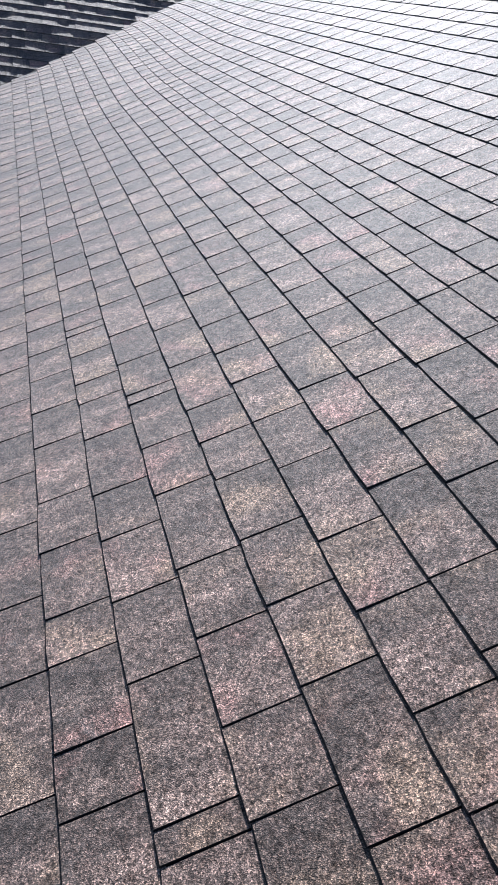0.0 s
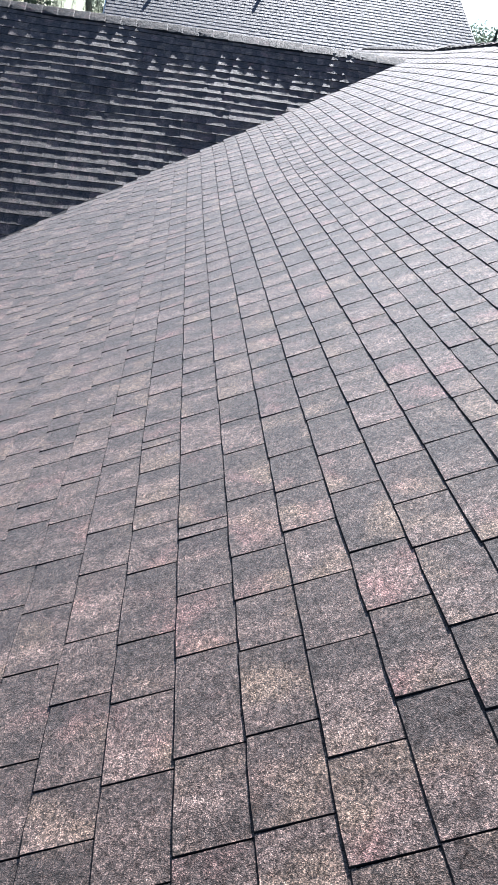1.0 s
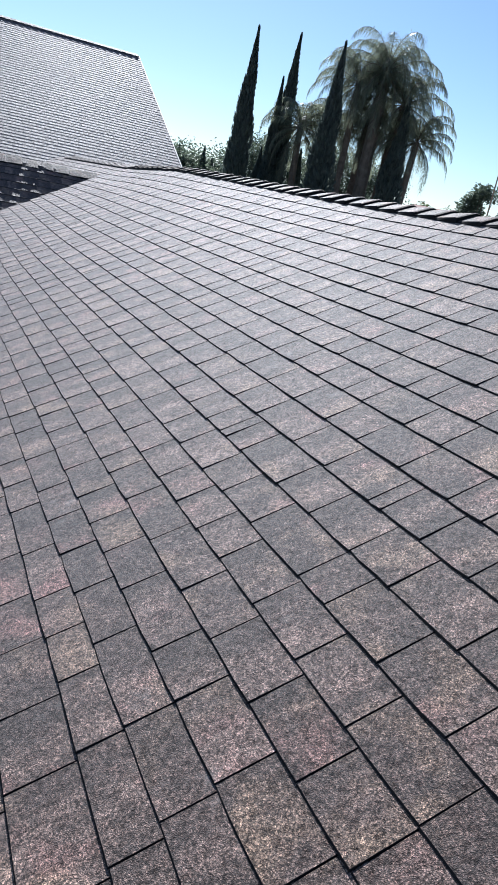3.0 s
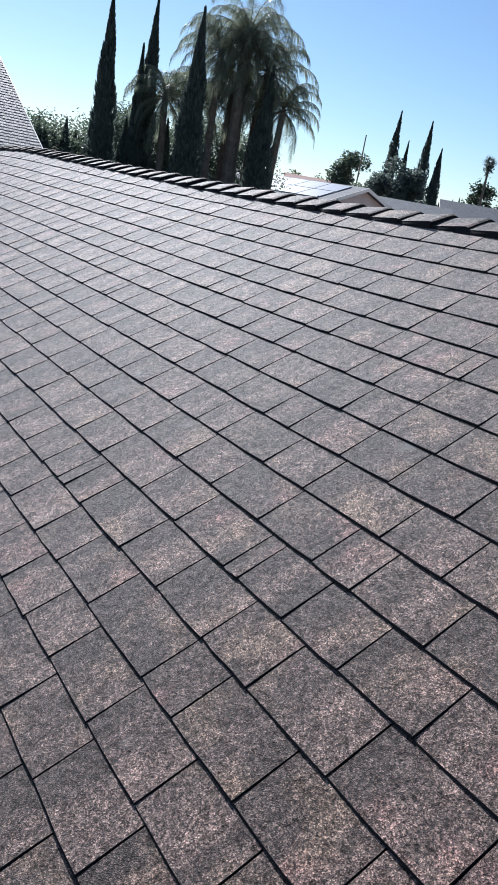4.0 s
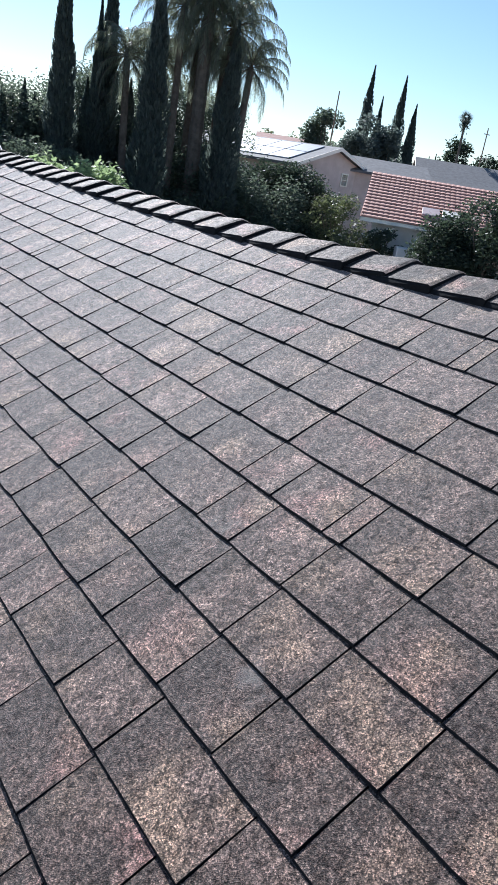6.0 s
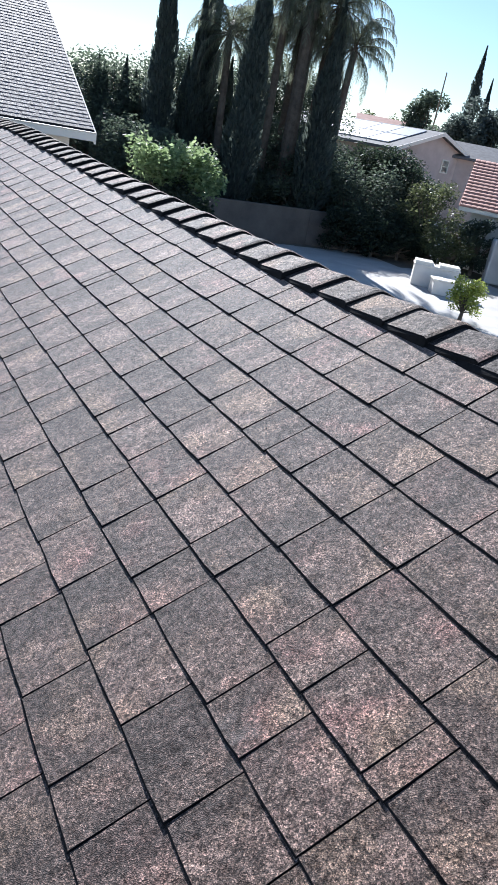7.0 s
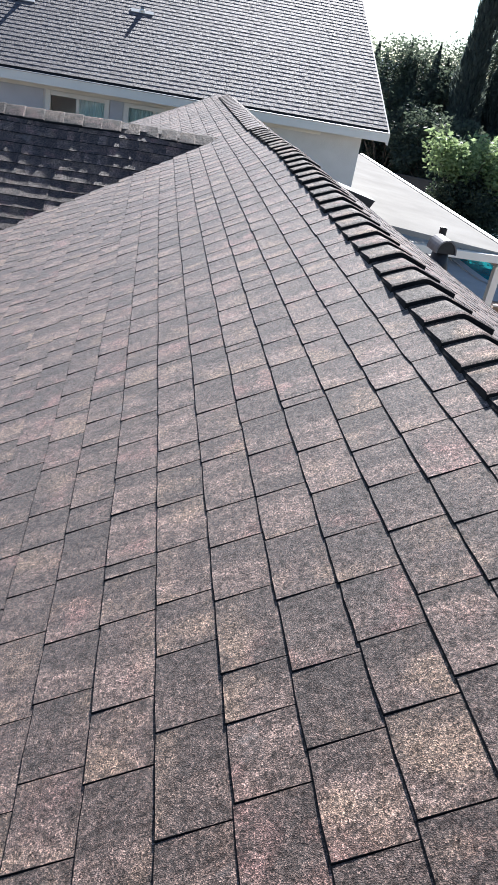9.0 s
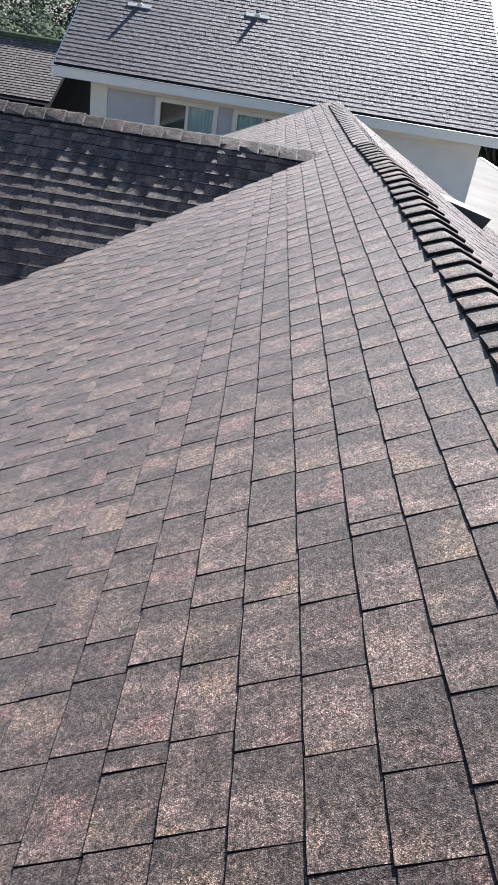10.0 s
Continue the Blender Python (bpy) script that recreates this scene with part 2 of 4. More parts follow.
# ---------------------------------------------------------------- mesh helpers
class Mesh:
    """Gathers vertices and faces, with a material slot for each face."""

    def __init__(self):
        self.v, self.f, self.m, self.tab = [], [], [], []

    def add(self, pts, faces, slot=0):
        b = len(self.v)
        self.v += [tuple(p) for p in pts]
        self.f += [tuple(b + i for i in q) for q in faces]
        self.m += [slot] * len(faces)

    def box(self, lo, hi, slot=0, at=None):
        (a, b, c), (d, e, f) = lo, hi
        p = [Vector(q) for q in ((a, b, c), (d, b, c), (d, e, c), (a, e, c), (a, b, f), (d, b, f), (d, e, f), (a, e, f))]
        self.add([at @ q for q in p] if at else p, ((3, 2, 1, 0), (4, 5, 6, 7), (0, 1, 5, 4), (1, 2, 6, 5), (2, 3, 7, 6), (3, 0, 4, 7)), slot)

    def tube(self, path, radii, sides=10, slot=0, cap=True):
        """A round bar along a path."""
        rings = []
        for i, p in enumerate(path):
            d = (Vector(path[min(i + 1, len(path) - 1)]) - Vector(path[max(i - 1, 0)])).normalized()
            a = d.orthogonal().normalized() if abs(d.z) < 0.95 else Vector((1, 0, 0))
            a = (a - d * a.dot(d)).normalized()
            b = d.cross(a)
            rings.append([Vector(p) + radii[i] * (math.cos(2 * math.pi * k / sides) * a + math.sin(2 * math.pi * k / sides) * b) for k in range(sides)])
        faces = [(i * sides + k, i * sides + (k + 1) % sides, (i + 1) * sides + (k + 1) % sides, (i + 1) * sides + k) for i in range(len(path) - 1) for k in range(sides)]
        if cap:
            faces += [tuple(range(sides))[::-1], tuple((len(path) - 1) * sides + k for k in range(sides))]
        self.add([q for r in rings for q in r], faces, slot)

    def data(self, name, mats, smooth=False):
        me = bpy.data.meshes.new(name)
        me.from_pydata(self.v, [], self.f)
        for m in mats:
            me.materials.append(m)
        me.polygons.foreach_set("material_index", self.m)
        if smooth:
            me.polygons.foreach_set("use_smooth", [True] * len(self.f))
        if self.tab:
            at = me.attributes.new("tab", "FLOAT_VECTOR", "POINT")
            at.data.foreach_set("vector", [c for q in self.tab for c in q])
        me.update()
        return me


def part(name, mesh, mats, parent=None, label="", bevel=0.0, smooth=False):
    """Links a mesh as one object, under a thing or part when one is given."""
    mats = mats if isinstance(mats, (list, tuple)) else [mats]
    ob = new(name, mesh.data(name, mats, smooth) if isinstance(mesh, Mesh) else mesh)
    if parent:
        ob.parent = parent
    if label:
        tagged(ob, label)
    if bevel:
        md = ob.modifiers.new("bevel", "BEVEL")
        md.width, md.segments, md.limit_method = bevel, 2, "ANGLE"
    return ob


def thing(name, label, category, at=None, group="", kind=""):
    ob = new(name)
    if at is not None:
        ob.matrix_world = at if isinstance(at, Matrix) else Matrix.Translation(at)
    return tagged(ob, label, category, group, kind)


def boxpart(name, lo, hi, mat, parent, label="", bevel=0.006):
    m = Mesh()
    m.box(lo, hi)
    return part(name, m, mat, parent, label, bevel)


# ---------------------------------------------------------------- roof of the main house
PITCH = radians(27.5)
RIDGE_X, RIDGE_Z = 0.0, 5.2
EXPO = 0.143
WING_Y, WING_Z, WING_PITCH = 7.72, 5.0, radians(32.0)
APEX_X = -0.43


def step(v):
    v = min(1.0, max(0.0, v))
    return v * v * (3 - 2 * v)


def valley_y(x):
    return WING_Y - 0.04 + 0.79 * (x - APEX_X)


def swell(x, y):
    """The deck flattens and rises a little towards the valley."""
    return 0.065 * max(0.0, APEX_X - x) * step((y - valley_y(x) + 3.2) / 3.2)


SAG = (0.0371, 0.0769, 0.0154, -0.0338, -0.0232, 0.0484, -0.033, 0.196, -0.1446)


def sag(u, y):
    """The old deck is not quite flat: a few centimetres of broad waves."""
    a, b = min(0.67, max(-1.1, (2.005 - u) / 3)), min(0.7, max(-0.75, (y - 2) / 5))
    w = sum(c * v for c, v in zip(SAG, (a * a, a * b, b * b, a ** 3, a * a * b, a * b * b, b ** 3, (a * b) ** 2, a * b ** 3)))
    return w * step((valley_y(min(APEX_X, -u * math.cos(PITCH))) - y) / 2.5)


def main_slope(u, y, n):
    n += sag(u, y)
    x = RIDGE_X - u * math.cos(PITCH) - n * math.sin(PITCH)
    return (x, y, RIDGE_Z - u * math.sin(PITCH) + n * math.cos(PITCH) + swell(x, y))


def east_slope(u, y, n):
    n += sag(0.0, y)
    return (RIDGE_X + u * math.cos(PITCH) + n * math.sin(PITCH), y, RIDGE_Z - u * math.sin(PITCH) + n * math.cos(PITCH))


def wing_slope(u, x, n):
    n += 0.007 * math.sin(1.9 * x + 0.4) * math.sin(2.6 * u + 0.9 * x) + 0.004 * math.sin(4.3 * x + 1.7 * u)
    return (x, WING_Y - u * math.cos(WING_PITCH) - n * math.sin(WING_PITCH), WING_Z - u * math.sin(WING_PITCH) + n * math.cos(WING_PITCH))


def wing_back(u, x, n):
    return (x, WING_Y + u * math.cos(WING_PITCH) + n * math.sin(WING_PITCH), WING_Z - u * math.sin(WING_PITCH) + n * math.cos(WING_PITCH))


def tab_sizes(rng):
    """Tab lengths of a laminated shingle, long and short by turns, now and then a sliver."""
    return 0.055 if rng.random() < 0.02 else rng.choice((0.125, 0.165, 0.175, 0.18, 0.19, 0.195, 0.20, 0.205, 0.21, 0.22, 0.235, 0.26, 0.275))


def course(k):
    """Place of a course down the slope, in exposures: a few were laid closer to come out even."""
    return float(k) if k < 14 else (13.96, 14.84, 15.70, 16.56, 17.32, 18.0)[k - 14] if k < 20 else k - 1.0


def tab_shape(size, rng, gap=0.0012, reach=0.155, tilts=(0.13, 0.23)):
    """One tab of unit lift: rows of (along, down, height) from its hidden top to the ragged butt, and its faces with their slots."""
    cols = [gap, size * rng.uniform(0.28, 0.38), size * rng.uniform(0.62, 0.72), size - gap]
    tilt = rng.uniform(*tilts)
    rows = [[], [], [], [], []]
    for i, a in enumerate(cols):
        h = 1.0 + tilt * (0.5 - a / size) * 2 + rng.uniform(-0.05, 0.05)
        d = rng.uniform(-0.0013, 0.0013) - (0.0022 * rng.random() if i in (0, 3) else 0.0)
        rows[0].append((a, -reach, 0.25))
        rows[1].append((a, d - 0.003, h))
        rows[2].append((a, d, h - 0.36))
        rows[3].append((a, d, None))
    pts = rows[0] + rows[1] + rows[2] + rows[3] + [(cols[0], -reach, None), (cols[3], -reach, None)]
    faces = [(r * 4 + i, r * 4 + i + 1, r * 4 + i + 5, r * 4 + i + 4) for r in range(3) for i in range(3)]
    faces += [(0, 4, 8, 12, 16), (7, 3, 17, 15, 11)]
    return pts, faces, [0] * 3 + [1] * 8


def lay_tabs(place, first, rows, lo, hi, keep, seed, flip=False, thick=0.007, near=None, vary=(0.92, 1.1), pos=float, gaps=(0.0012, 0.0022), tilts=(0.13, 0.23)):
    """Courses of tabs in one mesh; tabs for which near() holds are returned as (u, a, length, lift)."""
    rng, mesh, single = random.Random(seed), Mesh(), []
    for k in range(rows):
        u1 = first + pos(k) * EXPO
        a = lo - rng.random() * 0.3
        while a < hi - 0.02:
            size = tab_sizes(rng)
            b, lift, slip = a + size, thick * rng.uniform(*vary), rng.uniform(-0.0012, 0.0012)
            mid = (a + b) / 2
            if b > lo + 0.02 and keep(u1 - EXPO / 2, mid):
                if near and near(u1, mid):
                    single.append((u1 + slip, a, size, lift))
                else:
                    p0, size = max(a, lo), min(b, hi) - max(a, lo)
                    pts, faces, slots = tab_shape(size, rng, rng.uniform(*gaps), tilts=tilts)
                    b0 = len(mesh.v)
                    for p, d, h in pts:
                        mesh.v.append(place(max(u1 + slip + d, 0.002), p0 + p, -0.008 if h is None else lift * h))
                        mesh.tab.append((size - p, d + 0.155, size))
                    mesh.f += [tuple(b0 + i for i in (f[::-1] if flip else f)) for f in faces]
                    mesh.m += slots
            a = b
    return mesh, single


def deck(place, u_end, lo, hi, nu, nv, flip=False, thick=0.12):
    """The boarded sheet under the shingles, with its thickness."""
    m = Mesh()
    for side, n in ((0, -0.006), (1, -thick)):
        pts = [place(u_end * i / nu, lo + (hi - lo) * j / nv, n) for i in range(nu + 1) for j in range(nv + 1)]
        faces = [(i * (nv + 1) + j, i * (nv + 1) + j + 1, (i + 1) * (nv + 1) + j + 1, (i + 1) * (nv + 1) + j) for i in range(nu) for j in range(nv)]
        m.add(pts, [q[::-1] for q in faces] if flip != bool(side) else faces)
    return m


FIRST = 0.1055
main_roof = thing("main_roof", "brown-grey laminated asphalt shingle roof with thick ridge caps", "roof", kind="structure")
part("roof_deck", deck(lambda u, y, n: main_slope(u + 0.1, y, n), 5.6, -7.0, 12.6, 30, 60), FELT, main_roof)
part("roof_deck", deck(lambda u, y, n: east_slope(u + 0.1, y, n), 4.5, -7.0, 11.9, 1, 40, True), FELT, main_roof)


def on_main(u, y):
    x = RIDGE_X - u * math.cos(PITCH)
    if u < 0.12:
        return False
    if y < valley_y(min(x, APEX_X)) + 0.08:
        return True
    back = WING_Y + 0.95 * (APEX_X - x)
    return y > back or x > APEX_X


near_zone = lambda u, y: 0.25 < u < 3.95 and -1.15 < y < 1.05
tabs, singles = lay_tabs(main_slope, FIRST, 40, -6.6, 12.4, on_main, 11, near=near_zone, pos=course)
tagged(part("shingles", tabs, [SHINGLE, FELT], main_roof), kind="stuff")
east_tabs, _ = lay_tabs(east_slope, FIRST, 31, -6.6, 11.8, lambda u, y: u > 0.12, 12, flip=True)
tagged(part("shingles", east_tabs, [SHINGLE, FELT], main_roof), kind="stuff")

# ---------------------------------------------------------------- ridge caps
def cap_mesh(length=0.255, half=0.12, front=0.036, back=0.010, fall=0.50):
    """One bent ridge cap: two leaves over the ridge, thick at the exposed end."""
    m = Mesh()
    prof = [(-half, 0.0), (-0.06, 0.0), (-0.018, 0.0), (0.0, 0.0), (0.018, 0.0), (0.06, 0.0), (half, 0.0)]
    drop = lambda s: -(math.hypot(s, 0.014) - 0.014) * fall
    n = len(prof)
    pts = []
    for y, h in ((0.0, front), (0.012, front + 0.004), (length, back)):
        pts += [(s * (1 - 0.35 * y), y, drop(s) + h) for s, _ in prof]
    for y, h in ((0.006, front - 0.036), (length, back - 0.018)):
        pts += [(s * 0.985, y, drop(s) + h) for s, _ in prof]
    r = lambda k, i: k * n + i
    m.add(pts, [(r(0, i), r(0, i + 1), r(1, i + 1), r(1, i)) for i in range(n - 1)] + [(r(1, i), r(1, i + 1), r(2, i + 1), r(2, i)) for i in range(n - 1)], 0)
    base = len(m.v) - len(pts)
    for q in [(r(3, i), r(3, i + 1), r(0, i + 1), r(0, i)) for i in range(n - 1)] + [(r(4, i + 1), r(4, i), r(3, i), r(3, i + 1)) for i in range(n - 1)] + [(r(3, 0), r(0, 0), r(1, 0), r(2, 0), r(4, 0)), (r(0, n - 1), r(3, n - 1), r(4, n - 1), r(2, n - 1), r(1, n - 1))]:
        m.f.append(tuple(base + i for i in q))
        m.m.append(1)
    return m


rng = random.Random(5)
cap_data = [cap_mesh(0.255, 0.130, 0.029 + d, 0.010, 0.39).data("ridge_cap", [SHINGLE_CAP, FELT]) for d in (0.0, 0.003, -0.002)]
y = -6.6
while y < 7.45:
    cap = part("ridge_cap", rng.choice(cap_data), [], main_roof)
    cap.matrix_world = pose(RIDGE_X + rng.uniform(-0.006, 0.006), y, RIDGE_Z - 0.022 + sag(0.1, y), rng.uniform(-0.4, 0.4), rng.uniform(-0.8, 0.8), rng.uniform(-1.2, 1.2))
    y += 0.19
thin_cap = cap_mesh(0.255, 0.14, 0.012, 0.006, 0.42).data("ridge_cap", [SHINGLE, FELT])
while y < 11.7:
    cap = part("ridge_cap", thin_cap, [], main_roof, "thin flat ridge cap")
    cap.matrix_world = pose(RIDGE_X, y, RIDGE_Z - 0.008 + sag(0.1, y), 0, 0, rng.uniform(-0.6, 0.6))
    y += 0.19

# ---------------------------------------------------------------- cross wing with the shaded slope
wing_roof = thing("wing_roof", "cross wing shingle roof, its slope turned from the sun", "roof", kind="structure")
part("roof_deck", deck(wing_slope, 4.3, -10.0, APEX_X + 0.1, 24, 60), FELT, wing_roof)
part("roof_deck", deck(wing_back, 4.3, -10.0, APEX_X + 0.1, 1, 1, True), FELT, wing_roof)


def on_wing(u, x):
    yy = WING_Y - u * math.cos(WING_PITCH)
    return yy > valley_y(x) - 0.40


wing_tabs, _ = lay_tabs(wing_slope, 0.11, 30, -9.8, APEX_X + 0.12, on_wing, 21, thick=0.0080, vary=(0.80, 1.20), gaps=(0.0003, 0.0010), tilts=(-0.08, 0.08))
tagged(part("shingles", wing_tabs, [SHINGLE_WING, FELT], wing_roof), kind="stuff")
back_tabs, _ = lay_tabs(wing_back, 0.11, 29, -9.8, APEX_X + 0.12, lambda u, x: u * math.cos(WING_PITCH) < 0.95 * (APEX_X - x) + 0.3, 22, flip=True)
tagged(part("shingles", back_tabs, [SHINGLE_WING, FELT], wing_roof), kind="stuff")
wing_cap = cap_mesh(0.255, 0.16, 0.022, 0.016, 0.57).data("ridge_cap", [SHINGLE_CAP, FELT])
x = APEX_X - 0.02
while x > -9.8:
    cap = part("ridge_cap", wing_cap, [], wing_roof)
    cap.matrix_world = pose(x, WING_Y, WING_Z - 0.013 + rng.uniform(-0.005, 0.004), 0, rng.uniform(-0.6, 0.6), 90 + rng.uniform(-1, 1))
    x -= 0.19

# walls under the main roof and the wing
house_walls = thing("house_wall", "cream stucco walls below the shingled roofs", "wall", kind="structure")
boxpart("wall", (-4.75, -6.8, 0), (-4.55, 12.0, 2.45), STUCCO, house_walls, bevel=0)
boxpart("wall", (3.75, -6.8, 0), (3.95, 11.6, 2.95), STUCCO, house_walls, bevel=0)
boxpart("wall", (-9.6, 4.4, 0), (-4.76, 4.6, 2.7), STUCCO, house_walls, bevel=0)
boxpart("wall", (-9.8, 4.4, 0), (-9.6, 11.0, 2.7), STUCCO, house_walls, bevel=0)
gable = Mesh()
for yy in (-6.8, -6.6):
    gable.add([(-4.54, yy, 0), (3.74, yy, 0), (3.74, yy, 2.95), (0, yy, 5.02), (-4.54, yy, 2.55)], [(0, 1, 2, 3, 4)] if yy < -6.7 else [(4, 3, 2, 1, 0)])
part("gable_wall", gable, STUCCO, house_walls)

# ---------------------------------------------------------------- two-storey house beyond the ridge
H_X0, H_X1, H_Y0, H_EAVE, H_RIDGE_Y, H_PITCH = -5.09, 3.66, 15.18, 4.83, 22.27, radians(28.1)


def tall_slope(u, x, n):
    top = H_EAVE + (H_RIDGE_Y - H_Y0) * math.tan(H_PITCH)
    return (x, H_RIDGE_Y - u * math.cos(H_PITCH) - n * math.sin(H_PITCH), top - u * math.sin(H_PITCH) + n * math.cos(H_PITCH))


def tall_back(u, x, n):
    p = tall_slope(u, x, n)
    return (p[0], 2 * H_RIDGE_Y - p[1], p[2])


H_LEN = (H_RIDGE_Y - H_Y0) / math.cos(H_PITCH)
H_TOP = H_EAVE + (H_RIDGE_Y - H_Y0) * math.tan(H_PITCH)
tall = thing("two_storey_house", "cream two-storey house with dark shingle gable roof and white fascia", "house")
roof2 = part("roof", deck(tall_slope, H_LEN, H_X0, H_X1, 1, 1), FELT, tall, "dark asphalt shingle gable roof")
part("roof_deck", deck(tall_back, H_LEN, H_X0, H_X1, 1, 1, True), FELT, roof2)
t_tabs, _ = lay_tabs(tall_slope, 0.10, 56, H_X0, H_X1, lambda u, v: True, 31, thick=0.007, vary=(0.9, 1.1), gaps=(0.0001, 0.0004))
tagged(part("shingles", t_tabs, [SHINGLE_FAR, FELT], roof2), kind="stuff")
t_tabs, _ = lay_tabs(tall_back, 0.10, 56, H_X0, H_X1, lambda u, v: True, 32, flip=True)
tagged(part("shingles", t_tabs, [SHINGLE_FAR, FELT], roof2), kind="stuff")
far_cap = cap_mesh(0.255, 0.15, 0.015, 0.010).data("ridge_cap", [SHINGLE_FAR, FELT])
x = H_X1 - 0.02
while x > H_X0 + 0.25:
    cap = part("ridge_cap", far_cap, [], roof2)
    cap.matrix_world = pose(x, H_RIDGE_Y, H_TOP + 0.004, 0, 0, 90)
    x -= 0.2

# fascia, rake boards and soffit
boxpart("fascia", (H_X0 - 0.01, H_Y0 - 0.03, H_EAVE - 0.19), (H_X1 + 0.01, H_Y0 + 0.015, H_EAVE - 0.015), WHITE, tall, "white painted fascia board")
boxpart("gutter_edge", (H_X0 - 0.012, H_Y0 - 0.05, H_EAVE - 0.02), (H_X1 + 0.012, H_Y0 + 0.02, H_EAVE - 0.004), METAL, tall, "thin metal drip edge", 0.002)
for xx in (H_X0, H_X1):
    m = Mesh()
    a, b = (xx - 0.03, xx + 0.012) if xx < 0 else (xx - 0.012, xx + 0.03)
    for sgn in (0, 1):
        f0 = (lambda q: q) if not sgn else (lambda q: 2 * H_RIDGE_Y - q)
        pts = [(s, f0(H_Y0 - 0.02), z) for s in (a, b) for z in (H_EAVE - 0.24, H_EAVE - 0.02)] + [(s, H_RIDGE_Y, z) for s in (a, b) for z in (H_TOP - 0.24, H_TOP - 0.02)]
        m.add(pts, ((0, 2, 6, 4), (1, 5, 7, 3), (0, 4, 5, 1), (2, 3, 7, 6), (0, 1, 3, 2)))
    part("rake_board", m, WHITE, tall)
boxpart("soffit", (H_X0 + 0.02, H_Y0 + 0.016, H_EAVE - 0.17), (H_X1 - 0.02, 15.74, H_EAVE - 0.15), WHITE, tall, bevel=0)

# front wall with the two window openings
W_Y, W_X0, W_X1 = 15.75, -4.48, 3.28
WINS = ((-3.15, -2.03), (-1.62, -0.52))
W_BOT, W_TOPZ = 3.35, 4.47
m = Mesh()
edges = [W_X0] + [v for w in WINS for v in w] + [W_X1]
for i in range(0, len(edges), 2):
    m.box((edges[i], W_Y, 0), (edges[i + 1], W_Y + 0.18, H_EAVE - 0.15))
for a, b in WINS:
    m.box((a, W_Y, 0), (b, W_Y + 0.18, W_BOT))
    m.box((a, W_Y, W_TOPZ), (b, W_Y + 0.18, H_EAVE - 0.15))
part("wall", m, STUCCO, tall, "cream stucco front wall with window openings")
for xx in (W_X0, W_X1 - 0.18):
    m = Mesh()
    prof = [(W_Y + 0.19, 0), (2 * H_RIDGE_Y - W_Y, 0), (2 * H_RIDGE_Y - W_Y, H_EAVE - 0.02), (H_RIDGE_Y, H_TOP - 0.15), (W_Y + 0.19, H_EAVE - 0.02)]
    m.add([(xx, *p) for p in prof] + [(xx + 0.18, *p) for p in prof], [(4, 3, 2, 1, 0), (5, 6, 7, 8, 9)] + [(i, (i + 1) % 5, 5 + (i + 1) % 5, 5 + i) for i in range(5)])
    part("wall", m, STUCCO, tall, "cream stucco gable end wall")
boxpart("wall", (W_X0 + 0.19, 28.6, 0), (W_X1 - 0.19, 28.78, H_EAVE - 0.1), STUCCO, tall, bevel=0)
boxpart("corner_post", (W_X0 - 0.02, W_Y - 0.03, 2.6), (W_X0 + 0.31, W_Y - 0.002, H_EAVE - 0.175), WHITE, tall, "white corner board", 0.004)
boxpart("header_board", (W_X0 + 0.32, W_Y - 0.028, W_TOPZ + 0.06), (W_X1 - 0.9, W_Y - 0.003, H_EAVE - 0.18), WHITE, tall, "white trim board under the eave", 0.003)
boxpart("wall_panel", (-4.15, W_Y - 0.02, 2.6), (-3.26, W_Y - 0.002, W_TOPZ + 0.05), PANEL, tall, "grey painted panel between the window and corner", 0.003)
boxpart("wall_panel", (-1.96, W_Y - 0.02, 2.6), (-1.70, W_Y - 0.002, W_TOPZ + 0.05), PANEL, tall, "grey painted panel between the windows", 0.003)
